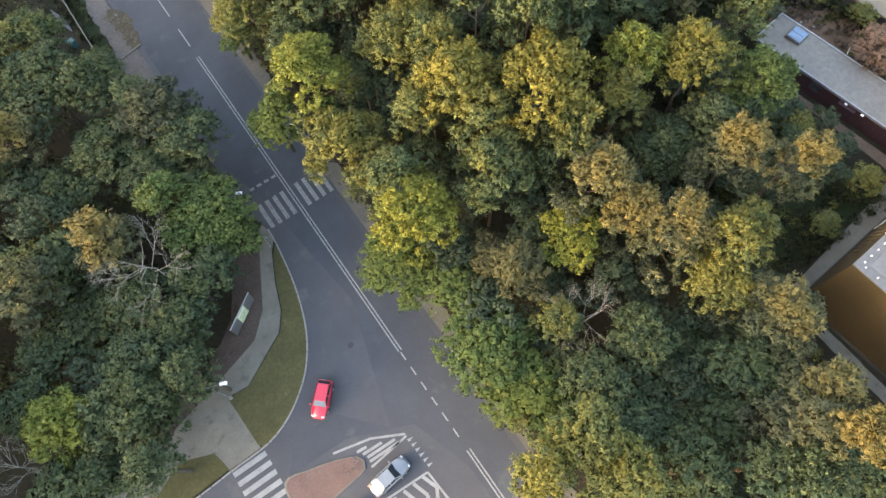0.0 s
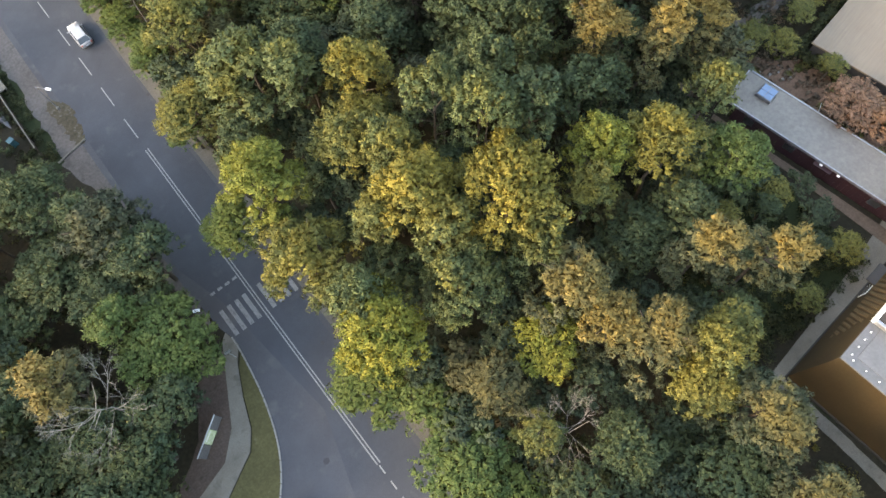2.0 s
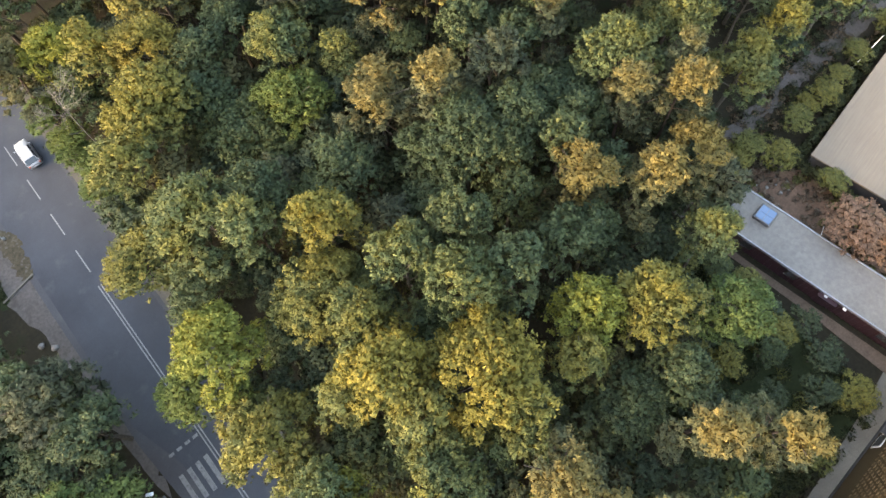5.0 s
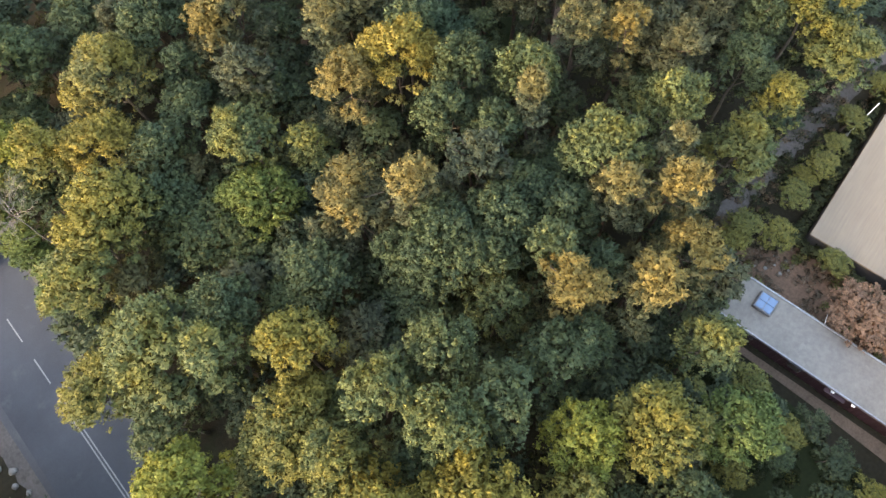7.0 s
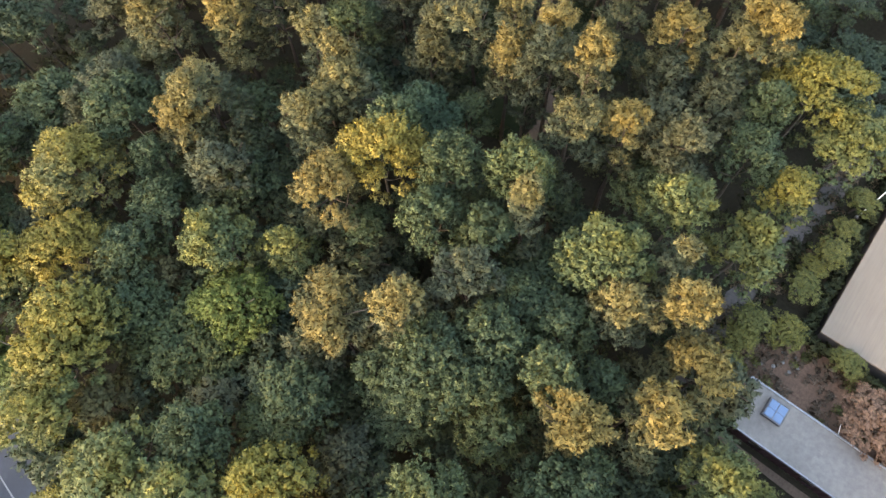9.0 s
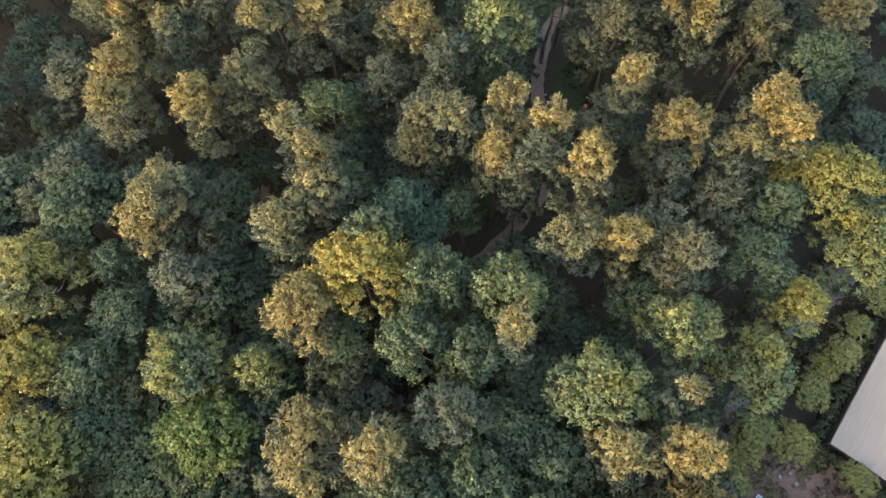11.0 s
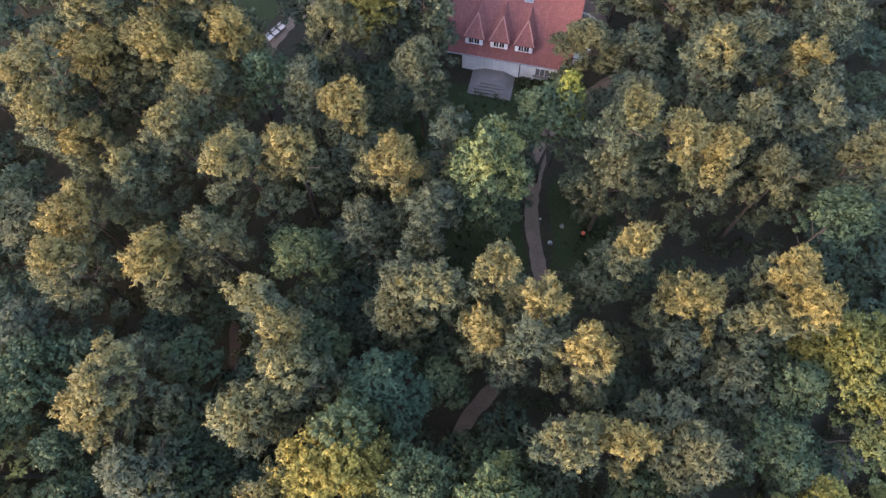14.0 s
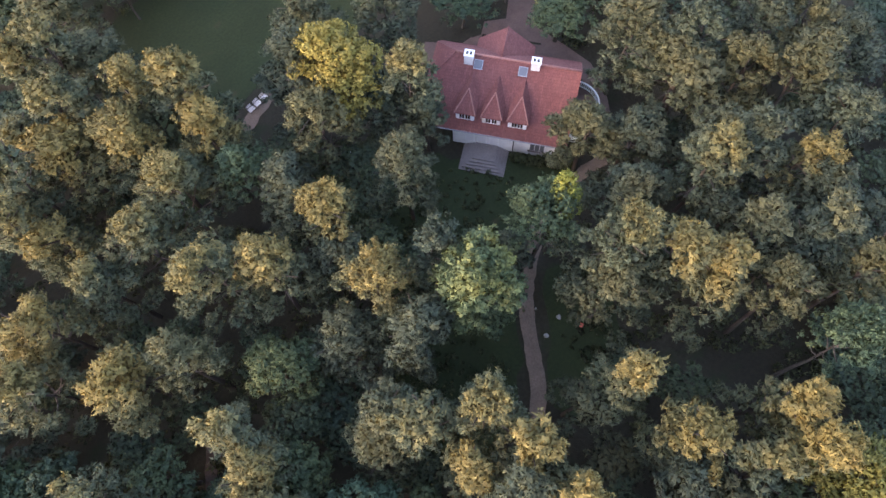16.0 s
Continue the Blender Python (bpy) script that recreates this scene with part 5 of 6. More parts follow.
plant("H", [(72.4, 22.8, 3.2, 1.6), (75.0, 23.0, 2.8, 1.3), (77.5, 22.6, 3.4, 1.6), (81.0, 23.2, 2.8, 1.3), (84.5, 23.8, 3.4, 1.5), (67.4, 21.2, 3.4, 1.7), (65.6, 24.0, 3.4, 1.7), (63.4, 24.0, 3.4, 1.5), (68.7, 15.4, 3.4, 1.4), (91, 24, 3.4, 1.6), (51.6, 9.3, 4.2, 1.6), (52.0, 0.6, 4.0, 1.6), (45, -0.2, 3.5, 1.4), (73, 29.2, 3.6, 1.6), (60.5, 23.6, 4.0, 1.6), (8.9, 3.0, 6.0, 1.6)])

# the rest of the wood, beyond and below the tall crowns
CLEAR = [(58, 24, 104, 28.4), (49.5, -60, 70, 22), (-10.5, -400, 9.6, 400), (-28, -8, -5, 24.5), (-75, -8, -28, 18.5), (54, -60, 70, 21), (34.5, -60, 54, 2.5), (30, -60, 40, -3.5), (43.5, 1, 54, 13), (62, -40, 130, 24.5), (82, 67, 108, 104), (75, 54, 84.5, 64), (64, 52.5, 74, 57.2), (72, 54.5, 82, 64), (78, 58, 90, 68.5), (62, 96, 96, 118), (50.5, 54.5, 61.0, 64.5), (58.0, 52.0, 64.0, 57.0), (64, 104, 84.5, 126)]
placed = [(o.location.x, o.location.y) for o in scene.objects if o.type == "EMPTY" and o.get("category") == "tree"]


def open_spot(x, y, gap):
    if any(a < x < c and b < y < d for a, b, c, d in CLEAR):
        return False
    return all((x - px) ** 2 + (y - py) ** 2 > gap * gap for px, py in placed)


def fill(count, kinds, low, high, gap, area, seed):
    rnd = random.Random(seed)
    made = tries = 0
    while made < count and tries < 8000:
        tries += 1
        x, y = rnd.uniform(area[0], area[2]), rnd.uniform(area[1], area[3])
        if open_spot(x, y, gap):
            placed.append((x, y))
            made += 1
            plant(rnd.choice(kinds), [(x, y, rnd.uniform(low, high), rnd.uniform(2.2, 3.2))])


plant("L", [(10.7, 60.6, 6, 1.9), (10.6, 64.0, 4.5, 1.5), (10.4, 67.2, 5.5, 1.9), (10.9, 70.5, 5, 1.7), (10.3, 73.8, 6, 2.1), (10.2, 79.5, 6, 2.4), (10.8, 86, 7, 2.8)])
shrub_rnd = random.Random(61)
for x, y in ((52.6, 17.5), (50.5, 15.2), (53.0, 14.0), (48.4, 12.4), (51.4, 11.6), (45.2, 10.6), (49.0, 8.6), (43.0, 6.8), (46.0, 5.6), (52.4, 5.0), (49.2, 3.2), (41.6, 9.4), (44.2, 14.4), (47.6, 17.4), (50.8, 20.2), (53.6, 8.2)):
    plant(shrub_rnd.choice("HFFGH"), [(x, y, shrub_rnd.uniform(2.6, 5.5), shrub_rnd.uniform(1.2, 2.1))])
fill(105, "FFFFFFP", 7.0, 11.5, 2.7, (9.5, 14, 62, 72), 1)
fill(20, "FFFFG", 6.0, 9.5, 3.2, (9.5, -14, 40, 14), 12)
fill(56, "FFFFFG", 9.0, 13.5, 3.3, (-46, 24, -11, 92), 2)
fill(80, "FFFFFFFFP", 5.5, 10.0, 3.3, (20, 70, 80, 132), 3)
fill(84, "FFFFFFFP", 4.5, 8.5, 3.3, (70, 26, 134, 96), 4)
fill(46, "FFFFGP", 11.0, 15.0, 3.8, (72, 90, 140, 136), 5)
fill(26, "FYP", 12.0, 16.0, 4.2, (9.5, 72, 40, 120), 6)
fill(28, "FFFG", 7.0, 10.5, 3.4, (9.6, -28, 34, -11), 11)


# ---- undergrowth: low leafy clumps between the stems ----
def undergrowth():
    rnd = np.random.default_rng(8)
    pick = random.Random(8)
    cs, rs = [], []
    while len(cs) < 4500:
        x, y = pick.uniform(-45, 130), pick.uniform(-16, 130)
        if any(a < x < c and b < y < d for a, b, c, d in CLEAR):
            continue
        if y < 60 - 0.4 * (x - 40) or pick.random() < 0.65:
            z = pick.uniform(0.2, 2.6)
            for _ in range(3):
                cs.append((x + pick.uniform(-1, 1), y + pick.uniform(-1, 1), z + pick.uniform(-0.4, 0.4)))
                rs.append((pick.uniform(0.5, 1.0),) * 3)
    v = leaf_arrays(rnd, np.array(cs), np.array(rs), 150000, 0.34, 0.27, 0.3)
    ob = new("undergrowth", leaf_mesh("undergrowth", v, LEAF["U"]))
    tagged(ob, "dark low undergrowth between the tree stems", "undergrowth", kind="stuff")


undergrowth()


def scrub(name, kind, area, count, leaves, size, seed, label):
    """Low ragged tufts scattered over open ground."""
    rnd = np.random.default_rng(seed)
    x = rnd.uniform(area[0], area[2], count)
    y = rnd.uniform(area[1], area[3], count)
    c = np.stack([x, y, rnd.uniform(0.0, 0.5, count) * size], axis=1)
    r = rnd.uniform(0.3, 1.0, (count, 1)) * np.array([[size, size, size * 0.7]])
    tagged(new(name, leaf_mesh(name, leaf_arrays(rnd, c, r, leaves, 0.22, 0.12, 0.5), LEAF[kind])), label, "scrub", kind="stuff")


scrub("yard_scrub", "N", (61.8, -4, 69.6, 22.5), 260, 11000, 0.5, 41, "withered brown scrub on the rough yard")
scrub("yard_scrub", "H", (62.0, 4, 70.0, 24.5), 26, 3500, 0.8, 42, "green tufts on the rough yard")
scrub("lawn_scrub", "U", (37, -1.0, 54.2, 21), 190, 22000, 0.9, 43, "low dark shrubs on the grass yard")
scrub("lawn_scrub", "H", (37, -1.0, 54.2, 21), 70, 8000, 0.8, 44, "low olive shrubs on the grass yard")
scrub("path_scrub", "U", (35.0, -2.2, 54.0, 3.0), 90, 9000, 0.8, 50, "low dark shrubs beside the paved path")
scrub("path_scrub", "H", (33.5, -14, 36.0, 2.0), 40, 4000, 0.8, 51, "olive tufts beside the paved path")
scrub("track_scrub", "N", (58, 23.5, 95, 29.5), 130, 9000, 0.7, 45, "withered scrub along the sandy track")
scrub("track_scrub", "U", (58, 23.0, 95, 30.5), 120, 12000, 0.9, 46, "low dark shrubs along the sandy track")
for i, (area, count) in enumerate((((66, 60.5, 74, 86), 260), ((74, 68, 82, 86), 160), ((82, 72, 90, 82), 90), ((80, 53.5, 86, 60), 90), ((83.5, 60, 88, 64.5), 60))):
    scrub("lawn_tufts", "U", area, count, count * 36, 0.32, 52 + i, "short dark grass tufts on the shaded lawn")
scrub("verge_scrub", "U", (-9.5, 63, -5.0, 90), 110, 9000, 0.7, 47, "dark tufts along the garden wall")
scrub("verge_scrub", "H", (9.3, 40, 10.6, 100), 60, 6000, 0.7, 48, "tufts along the sandy shoulder")


def far_woods():
    """The wood assumed to go on all round, its trees not told apart; added out of view, it keeps low sun off the road.
    """
    rnd = np.random.default_rng(77)
    pick = random.Random(77)
    cs, rs = [], []
    spots = 0
    while spots < 1150:
        x, y = pick.uniform(-150, 215), pick.uniform(-110, 215)
        if -46 < x < 136 and -28 < y < 140 or -11 < x < 11 or (-9 < y < 24 and x < 0) or (34 < x < 120 and y < 26 and y > -60):
            continue
        if not (-46 < x < 150 and -40 < y < 150) and pick.random() < 0.2:
            continue
        spots += 1
        h = pick.uniform(12, 17)
        for _ in range(16):
            a, r = pick.uniform(0, 6.28), 4.0 * math.sqrt(pick.random())
            cs.append((x + r * math.cos(a), y + r * math.sin(a), h - 0.3 * r * r - pick.uniform(0, 3)))
            rs.append((1.2, 1.2, 1.0))
    v = leaf_arrays(rnd, np.array(cs), np.array(rs), 60000, 1.8, 1.6, 0.4)
    tagged(new("far_woods", leaf_mesh("far_woods", v, LEAF["G"])), "unseen surrounding woodland of mixed green trees that shades the road", "woodland", kind="stuff")


far_woods()


def wood_edge(name, areas, low, high, seed, label):
    """Woodland just past the single trees, standing as a closed canopy."""
    rnd = np.random.default_rng(seed)
    pick = random.Random(seed)
    cs, rs = [], []
    for count, x0, y0, x1, y1 in areas:
        for _ in range(count):
            x, y, h = pick.uniform(x0, x1), pick.uniform(y0, y1), pick.uniform(low, high)
            for _ in range(22):
                a, r = pick.uniform(0, 6.28), 3.0 * math.sqrt(pick.random())
                cs.append((x + r * math.cos(a), y + r * math.sin(a), h - 0.4 * r * r - pick.uniform(0, 4)))
                rs.append((0.8, 0.8, 0.7))
    v = leaf_arrays(rnd, np.array(cs), np.array(rs), 26 * len(cs), 0.6, 0.5, 0.35)
    tagged(new(name, leaf_mesh(name, v, LEAF["F"])), label, "woodland", kind="stuff")


# Unseen woodland west of the road, added to block the low sun.
wood_edge("wood_edge_west", [(46, -62, 25, -30, 104), (26, -58, 19.5, -30, 30)], 15.0, 18.5, 91, "unseen canopy of tall green trees added to block the sun")
wood_edge("wood_edge_north", [(40, 55, 128, 136, 142)], 9.0, 13.5, 92, "closed canopy of green trees behind the villa")


def hedge(name, line, width, height, count, seed, label):
    rnd = np.random.default_rng(seed)
    pts = np.array([(x, y) for x, y in smooth_line(line, 0.4)])
    n = len(pts)
    c = np.concatenate([pts + rnd.normal(size=(n, 2)) * width * 0.25 for _ in range(3)])
    z = rnd.uniform(0.3, 1.0, (len(c), 1)) * height
    v = leaf_arrays(rnd, np.concatenate([c, z], axis=1), np.full((len(c), 3), 0.4), count * 2, 0.24, 0.2, 0.5)
    tagged(new(name, leaf_mesh(name, v, LEAF["U"])), label, "hedge")


hedge("hedge", [(69.0, 18.9), (69.4, 14.0), (70.2, 6.0), (71.5, -6)], 0.6, 1.5, 4500, 31, "dark clipped hedge beside the beige roof")
hedge("hedge", [(69.0, 19.6), (76.0, 20.5), (84, 21.9), (96, 24.0)], 0.7, 1.5, 5200, 32, "dark clipped hedge beside the beige roof")
hedge("hedge", [(91.8, 77.3), (93.5, 74.9), (95.5, 72.4)], 0.9, 1.0, 1800, 33, "low dark hedge at the villa wall")


# ---- vehicles ----
def car(label, m, paint, length=4.3, width=1.78, height=1.45, estate=False):
    """A car along x, its nose at +x: lofted lower body, glazed cabin, wheels, lamps and mirrors."""
    root = thing("car", m, label, "car")
    L, W, H = length / 2, width / 2, height
    # body sections along the length: x, half width, sill, shoulder height
    secs = [(-L, 0.72 * W, 0.42, 0.72), (-L + 0.08, 0.88 * W, 0.28, 0.86), (-0.62 * L, 0.98 * W, 0.2, 0.95), (-0.2 * L, W, 0.2, 0.94), (0.25 * L, W, 0.2, 0.92), (0.58 * L, 0.97 * W, 0.2, 0.86), (L - 0.25, 0.86 * W, 0.25, 0.74), (L - 0.04, 0.7 * W, 0.34, 0.62), (L, 0.5 * W, 0.4, 0.56)]
    bm = bmesh.new()
    rings = []
    for x, w, lo, hi in secs:
        prof = [(-w * 0.9, lo), (-w, lo + 0.18), (-w, hi - 0.14), (-w * 0.88, hi), (0, hi + 0.05), (w * 0.88, hi), (w, hi - 0.14), (w, lo + 0.18), (w * 0.9, lo)]
        rings.append([bm.verts.new((x, y, z)) for y, z in prof])
    for a, b in zip(rings, rings[1:]):
        for i in range(len(a)):
            j = (i + 1) % len(a)
            bm.faces.new((a[i], a[j], b[j], b[i]))
    bm.faces.new(rings[0][::-1])
    bm.faces.new(rings[-1])
    bmesh.ops.recalc_face_normals(bm, faces=bm.faces)
    body = part("body", bm, paint, root, "", True)
    # glazed cabin with a painted roof on top
    rear, rear_top = (-0.93 * L, -0.72 * L) if estate else (-0.78 * L, -0.45 * L)
    front, front_top = 0.42 * L, 0.12 * L
    w0, w1 = 0.88 * W, 0.68 * W
    cab = [(rear, -w0, 0.92), (front, -w0, 0.9), (front, w0, 0.9), (rear, w0, 0.92), (rear_top, -w1, H - 0.05), (front_top, -w1, H - 0.05), (front_top, w1, H - 0.05), (rear_top, w1, H - 0.05)]
    part("windows", prism(cab, [(0, 1, 5, 4), (1, 2, 6, 5), (2, 3, 7, 6), (3, 0, 4, 7), (4, 5, 6, 7)]), PANE, root, "dark tinted windows")
    part("roof", boxed(rear_top - 0.06, front_top + 0.06, -w1 - 0.03, w1 + 0.03, H - 0.07, H, 0.03), paint, root)
    for s in (-1, 1):
        for a, b in (((front, s * w0, 0.9), (front_top, s * w1, H - 0.05)), ((rear, s * w0, 0.92), (rear_top, s * w1, H - 0.05)), ((-0.18 * L, s * w0 * 1.005, 0.92), (-0.16 * L, s * w1 * 1.01, H - 0.05))):
            part("pillar", rod(bmesh.new(), a, b, 0.05, 0.045, 5), paint, root)
        part("wing_mirror", boxed(0.33 * L, 0.33 * L + 0.14, s * (W + 0.1) - 0.1, s * (W + 0.1) + 0.1, 0.9, 1.05, 0.03), paint, root)
        part("headlight", boxed(L - 0.32, L - 0.1, s * 0.62 * W - 0.14, s * 0.62 * W + 0.14, 0.58, 0.71, 0.03), LAMP_WHITE, root, "clear headlight")
        part("tail_light", boxed(-L + 0.0, -L + 0.12, s * 0.72 * W - 0.1, s * 0.72 * W + 0.1, 0.62, 0.84, 0.02), LEAF_RED, root, "red tail light")
        for x in (-0.6 * L, 0.6 * L):
            t = part("wheel", rod(bmesh.new(), (x, s * (W - 0.2), 0.31), (x, s * (W + 0.0), 0.31), 0.31, 0.31, 16), DARK, root, "black tyre", True)
            part("rim", rod(bmesh.new(), (x, s * (W - 0.02), 0.31), (x, s * (W + 0.02), 0.31), 0.19, 0.17, 10), STEEL, t, "steel rim")
    part("bumper", boxed(L - 0.12, L + 0.04, -0.66 * W, 0.66 * W, 0.3, 0.44, 0.04), paint, root)
    part("number_plate", boxed(-L - 0.03, -L + 0.02, -0.26, 0.26, 0.5, 0.61), LAMP_WHITE, root)
    return root


car("red hatchback car turning at the junction", pose(-5.4, 14.95, 0.03, 0, 0, 226), CAR_RED, 3.6, 1.56, 1.35, True)
car("silver saloon car waiting at the give-way line", pose(-3.9, 5.45, 0.03, 0, 0, 7), CAR_SILVER, 4.05, 1.62, 1.35)
car("white estate car driving along the main road", pose(5.1, 79.2, 0.03, 0, 0, 91), CAR_WHITE, 4.3, 1.75, 1.5, True)
car("black car following in the side road", pose(-9.2, 4.6, 0.03, 0, 0, 2), CAR_DARK, 4.4, 1.8, 1.45)


# ---- street furniture ----
def street_lamp(x, y, hx, hy, h=6.2):
    root = thing("street_lamp", Matrix.Translation((x, y, 0)), "grey steel street lamp with a white head", "street lamp", "street lamps along the road")
    hx, hy = hx - x, hy - y
    d = Vector((hx, hy, 0)).normalized()
    part("pole", rod(bmesh.new(), (0, 0, 0), (0, 0, h - 0.2), 0.045, 0.03), GREY_METAL, root)
    part("arm", rod(bmesh.new(), (0, 0, h - 0.25), (hx, hy, h), 0.025, 0.02), GREY_METAL, root)
    part("base", boxed(-0.16, 0.16, -0.16, 0.16, 0, 0.35, 0.03), KERB, root)
    m = pose(hx, hy, h, 0, 0, math.degrees(math.atan2(d.y, d.x)))
    head = part("lamp_head", box(bmesh.new(), -0.32, 0.36, -0.15, 0.15, -0.06, 0.08, 0.05, m), LAMP_WHITE, root, "white lamp head")
    part("lens", box(bmesh.new(), -0.24, 0.28, -0.11, 0.11, -0.09, -0.06, 0.0, m), PANE, head)


street_lamp(-2.6, 36.4, -1.25, 35.65)
street_lamp(-12.6, 20.3, -11.2, 19.7, 6.4)
street_lamp(-2.1, 71.4, -1.05, 69.9, 4.6)


def hoarding():
    root = thing("hoarding", pose(-7.5, 26.5, 0, 0, 0, 36), "weathered roadside hoarding with faded posters", "hoarding")
    for x in (-1.9, -0.65, 0.65, 1.9):
        part("post", rod(bmesh.new(), (x, 0.08, 0), (x, 0.08, 2.4), 0.05), DARK, root, "dark post")
        part("strut", rod(bmesh.new(), (x, 0.1, 1.6), (x, 0.9, 0.0), 0.035), DARK, root)
    for x0, x1, mat_, lab in ((-2.0, -0.72, WHITE_SHEET, "white poster with dark print"), (-0.68, 0.68, GREEN_PRINT, "faded green poster"), (0.72, 2.0, WHITE_SHEET, "white poster with dark print")):
        p = part("panel", boxed(x0, x1, -0.04, 0.04, 0.5, 2.45, 0.01), mat_, root, lab)
        if mat_ is WHITE_SHEET:
            for k in range(5):
                part("print_bar", boxed(x0 + 0.12, x1 - 0.2 - 0.13 * (k % 3), -0.052, -0.042, 0.75 + k * 0.33, 0.86 + k * 0.33), INK, p)
        else:
            part("print_bar", boxed(x0 + 0.2, x1 - 0.2, -0.052, -0.042, 1.9, 2.15), WHITE_PAINT, p)
    part("top_rail", boxed(-2.05, 2.05, -0.06, 0.06, 2.45, 2.52, 0.01), STEEL, root)


hoarding()


def bench(x, y, rz):
    root = thing("bench", pose(x, y, 0, 0, 0, rz), "pale slatted park bench beside the path", "bench", "benches by the path")
    for i in range(4):
        part("seat_slat", boxed(-0.42, 0.42, -0.3 + i * 0.16, -0.17 + i * 0.16, 0.42, 0.46, 0.01), WOOD_PALE, root)
    for i in range(3):
        part("back_slat", boxed(-0.42, 0.42, 0.36, 0.4, 0.52 + i * 0.14, 0.62 + i * 0.14, 0.01), WOOD_PALE, root)
    for sx in (-0.34, 0.34):
        part("leg", boxed(sx - 0.03, sx + 0.03, -0.28, -0.22, 0, 0.42), DARK, root)
        part("leg", boxed(sx - 0.03, sx + 0.03, 0.3, 0.36, 0, 0.95), DARK, root)


for i in range(3):
    bench(74.85 + i * 1.05, 104.35 + i * 0.12, 7)


def planter(x, y, w, mat_, label, cat, h=0.5):
    root = thing(cat, pose(x, y, 0, 0, 0, 20), label, cat)
    part("body", boxed(-w, w, -w, w, 0, h, 0.05), mat_, root)
    part("lid", boxed(-w * 1.08, w * 1.08, -w * 1.08, w * 1.08, h, h + 0.08, 0.02), mat_, root)


planter(71.2, 102.0, 0.3, LAMP_WHITE, "small white litter bin beside the path", "bin", 0.7)
planter(-8.35, 70.2, 0.34, BLUE, "teal blue plastic bin behind the lay-by wall", "bin", 1.0)
planter(82.5, 59.1, 0.18, LEAF_RED, "small red box lying on the lawn", "box", 0.35)


def boulder(x, y, r, seed):
    rnd = random.Random(seed)
    bm = bmesh.new()
    bmesh.ops.create_icosphere(bm, subdivisions=2, radius=r)
    for v in bm.verts:
        v.co *= 0.8 + 0.4 * noise.noise(v.co * 1.7 / r + Vector((seed * 3.1, 0, 0)))
        v.co.z *= 0.6
    ob = link("boulder", bm, ROCK, None, "", True)
    ob.matrix_basis = pose(x, y, r * 0.25, 0, 0, rnd.uniform(0, 360))
    tagged(ob, "pale weathered boulder on the ground", "boulder", "boulders")


for i, (x, y, r) in enumerate(((81.6, 61.3, 0.32), (79.2, 60.9, 0.34), (80.6, 63.6, 0.18), (-3.6, 56.4, 0.5), (-4.1, 55.0, 0.4), (-3.4, 53.6, 0.35), (-4.6, 57.5, 0.45), (64.2, 20.6, 0.22), (64.8, 19.6, 0.26), (65.8, 19.2, 0.2), (65.4, 18.2, 0.24), (66.3, 17.8, 0.2), (63.6, 21.0, 0.2), (66.6, 19.8, 0.18), (67.0, 18.6, 0.2))):
    boulder(x, y, r, i)


def low_wall(name, a, b, h, t, mat_, label):
    a, b = Vector(a), Vector(b)
    d = b - a
    root = thing(name, pose(a.x, a.y, 0, 0, 0, math.degrees(math.atan2(d.y, d.x))), label, "wall")
    part("wall_body", boxed(0, d.length, -t / 2, t / 2, 0, h, 0.02), mat_, root)
    part("coping", boxed(-0.04, d.length + 0.04, -t / 2 - 0.04, t / 2 + 0.04, h, h + 0.07, 0.01), PAVERS, root, "weathered concrete coping")


low_wall("edging", (-5.5, 64.5), (-1.6, 65.4), 0.1, 0.14, KERB, "low row of concrete edging stones across the lay-by")
low_wall("garden_wall", (-6.6, 67.5), (-6.7, 85.0), 0.8, 0.08, DIRT, "low weathered garden wall behind the lay-by")


def concrete_plinth():
    root = thing("bin_shelter", pose(-6.35, 79.0, 0, 0, 0, 4), "low shelter with a flat concrete lid at the wall", "shelter")
    part("lid", boxed(-0.75, 0.75, -1.6, 1.6, 0.82, 0.95, 0.02), PAVERS, root, "weathered concrete lid")
    for x in (-0.65, 0.5):
        part("side_wall", boxed(x, x + 0.15, -1.5, 1.5, 0.0, 0.82), PAVERS, root)


concrete_plinth()


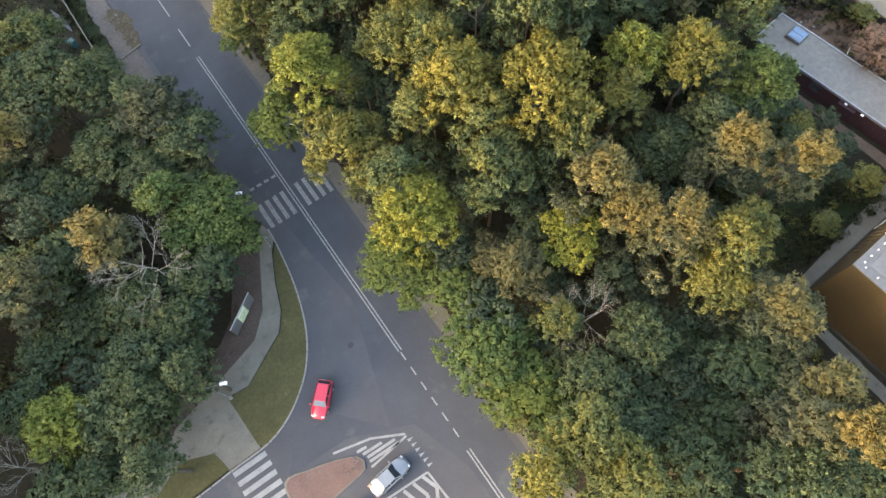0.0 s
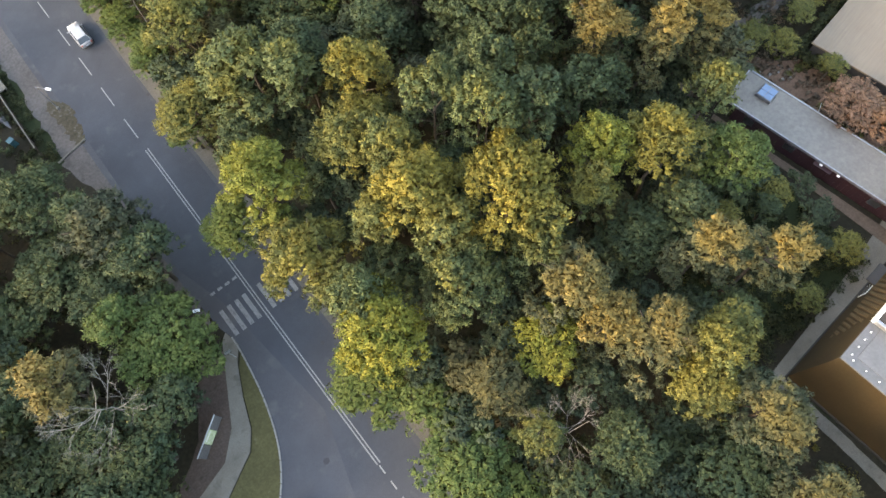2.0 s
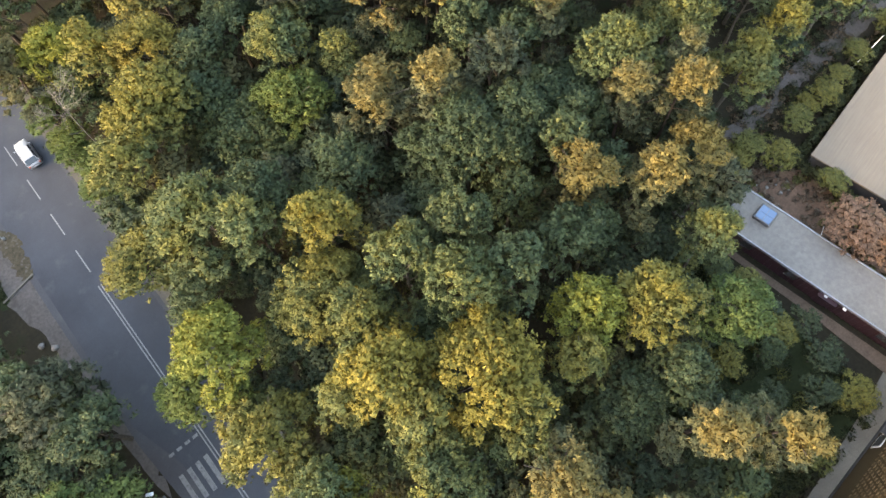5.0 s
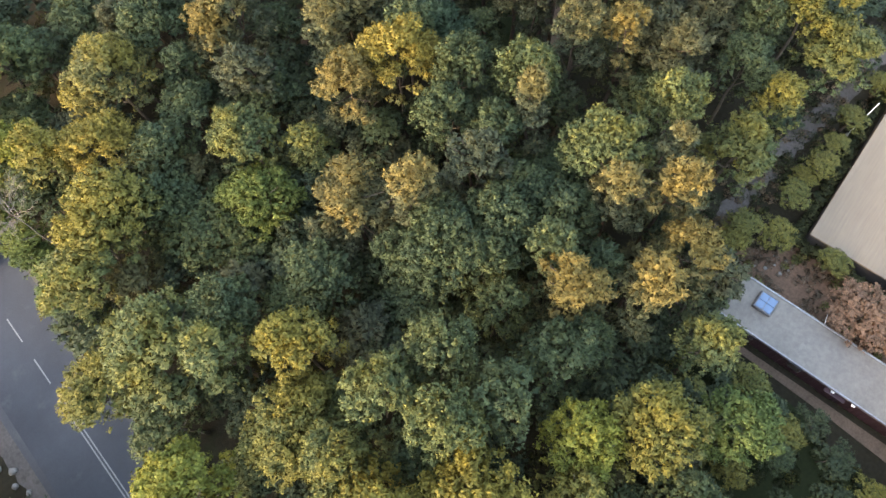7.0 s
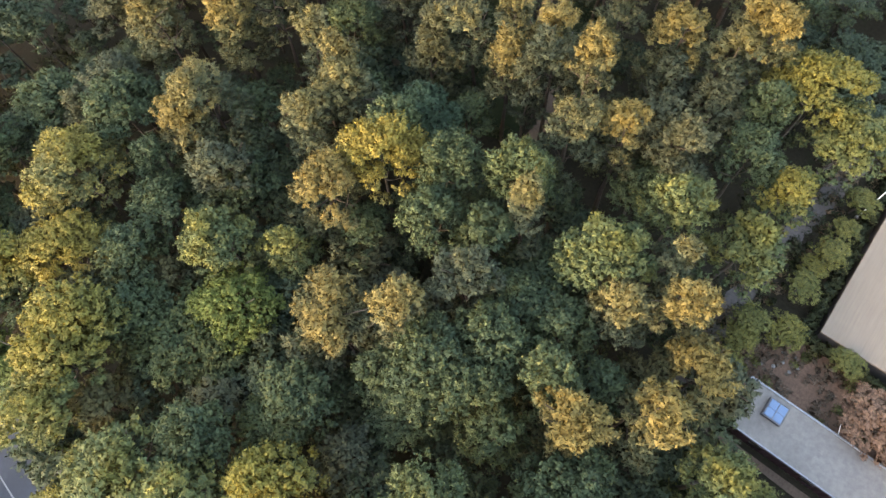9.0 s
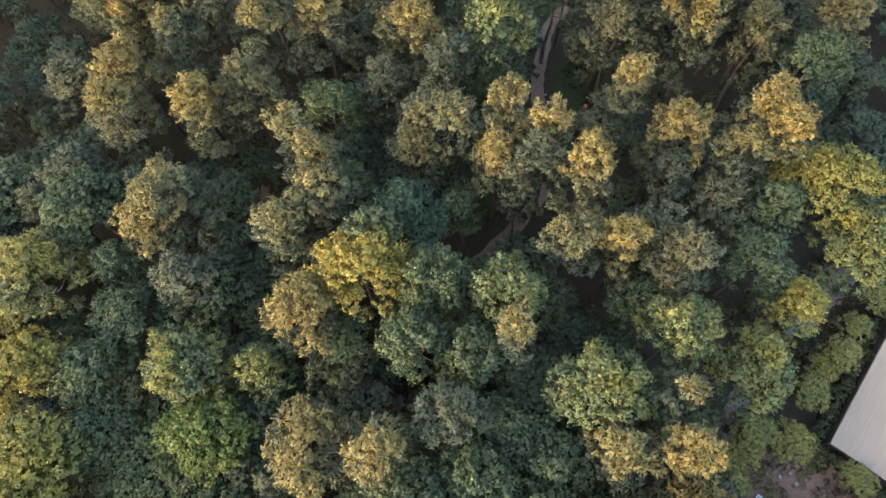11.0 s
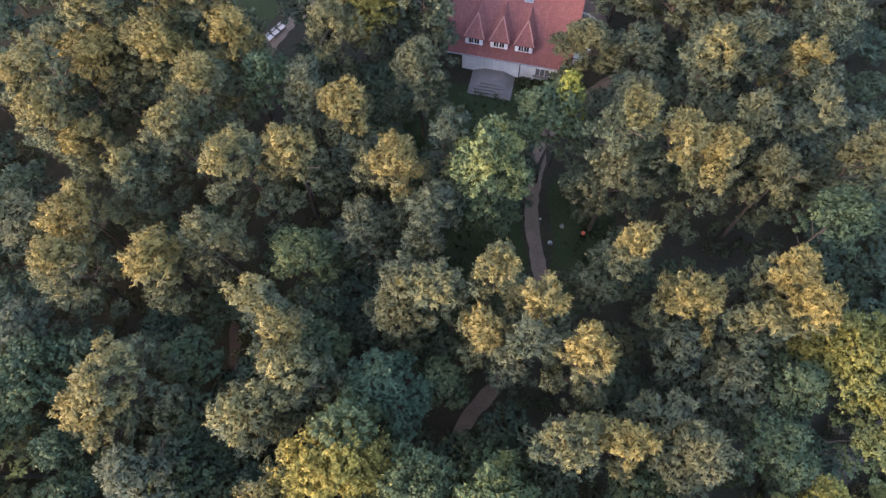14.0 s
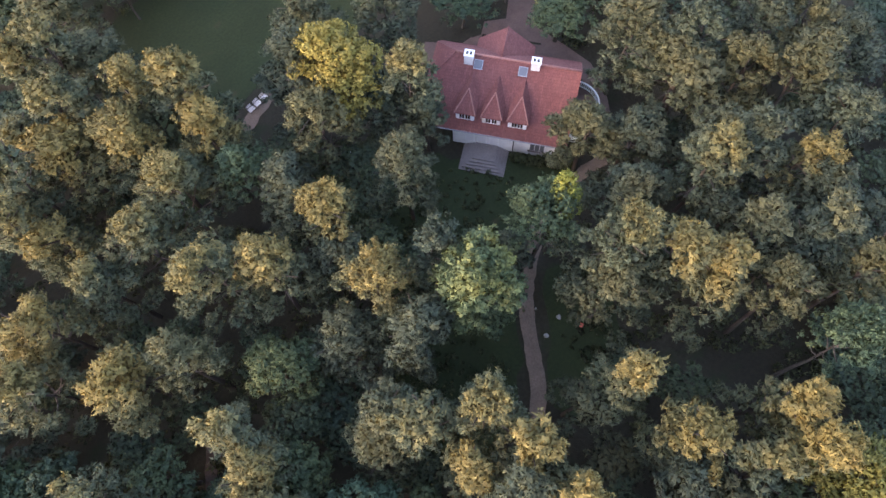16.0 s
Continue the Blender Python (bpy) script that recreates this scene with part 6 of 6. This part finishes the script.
def tarpaulin():
    """A long spindle of folded white cloth, creased along its length."""
    rnd = random.Random(5)
    bm = bmesh.new()
    rings = []
    for i in range(15):
        q = i / 14
        w = 0.03 + 0.36 * math.sin(math.pi * q ** 0.85) ** 0.9
        rings.append([bm.verts.new(((q - 0.5) * 5.2, w * math.cos(a * 0.7) * rnd.uniform(0.8, 1.1), 0.02 + abs(0.45 * w * math.sin(a * 0.7)) * rnd.uniform(0.7, 1.5))) for a in range(9)])
    for a, b in zip(rings, rings[1:]):
        for i in range(9):
            j = (i + 1) % 9
            bm.faces.new((a[i], a[j], b[j], b[i]))
    bm.faces.new(rings[0][::-1])
    bm.faces.new(rings[-1])
    bmesh.ops.recalc_face_normals(bm, faces=bm.faces)
    ob = link("tarpaulin", bm, WHITE_SHEET, None, "", True)
    ob.matrix_basis = pose(-8.2, 75.2, 0.0, 0, 0, 100)
    tagged(ob, "long folded white tarpaulin lying behind the wall", "tarpaulin")


tarpaulin()


def garden_lamp(x, y):
    root = thing("garden_lamp", pose(x, y, 0, 2, 3, 0), "black garden lamp post with a small white head", "lamp")
    part("post", rod(bmesh.new(), (0, 0, 0), (0, 0, 2.5), 0.085, 0.075), DARK, root)
    part("arm", rod(bmesh.new(), (0, 0, 2.3), (0.35, -0.1, 2.4), 0.03), DARK, root)
    part("lamp_head", boxed(0.2, 0.5, -0.2, 0.0, 2.38, 2.5, 0.03), LAMP_WHITE, root, "small white head")


garden_lamp(78.3, 90.3)


def road_sign(x, y, rz):
    root = thing("road_sign", pose(x, y, 0, 0, 0, rz), "road sign on a thin steel pole", "road sign", "road signs")
    part("pole", rod(bmesh.new(), (0, 0, 0), (0, 0, 2.7), 0.03), STEEL, root)
    part("plate", boxed(-0.3, 0.3, -0.05, -0.03, 2.1, 2.7, 0.01), BLUE, root, "square blue plate")
    part("plate_back", boxed(-0.3, 0.3, -0.028, -0.02, 2.1, 2.7), STEEL, root)


road_sign(-1.7, 31.9, 180)
road_sign(-5.6, 8.2, 90)
for i, x in enumerate((-6.9, -6.3)):
    bo = thing("bollard", Matrix.Translation((x, 7.9, 0.13)), "short grey bollard on the traffic island", "bollard", "island bollards")
    part("post", rod(bmesh.new(), (0, 0, 0), (0, 0, 0.8), 0.05), STEEL, bo)
    part("cap", rod(bmesh.new(), (0, 0, 0.8), (0, 0, 0.86), 0.07), DARK, bo)

mast = thing("flood_mast", Matrix.Translation((84.6, 22.9, 0)), "thin white mast leaning beside the hall", "mast")
part("pole", rod(bmesh.new(), (0, 0, 0), (2.2, 0.0, 4.0), 0.07, 0.05), WHITE_PAINT, mast)
part("foot", boxed(-0.2, 0.2, -0.2, 0.2, 0, 0.2, 0.02), KERB, mast)
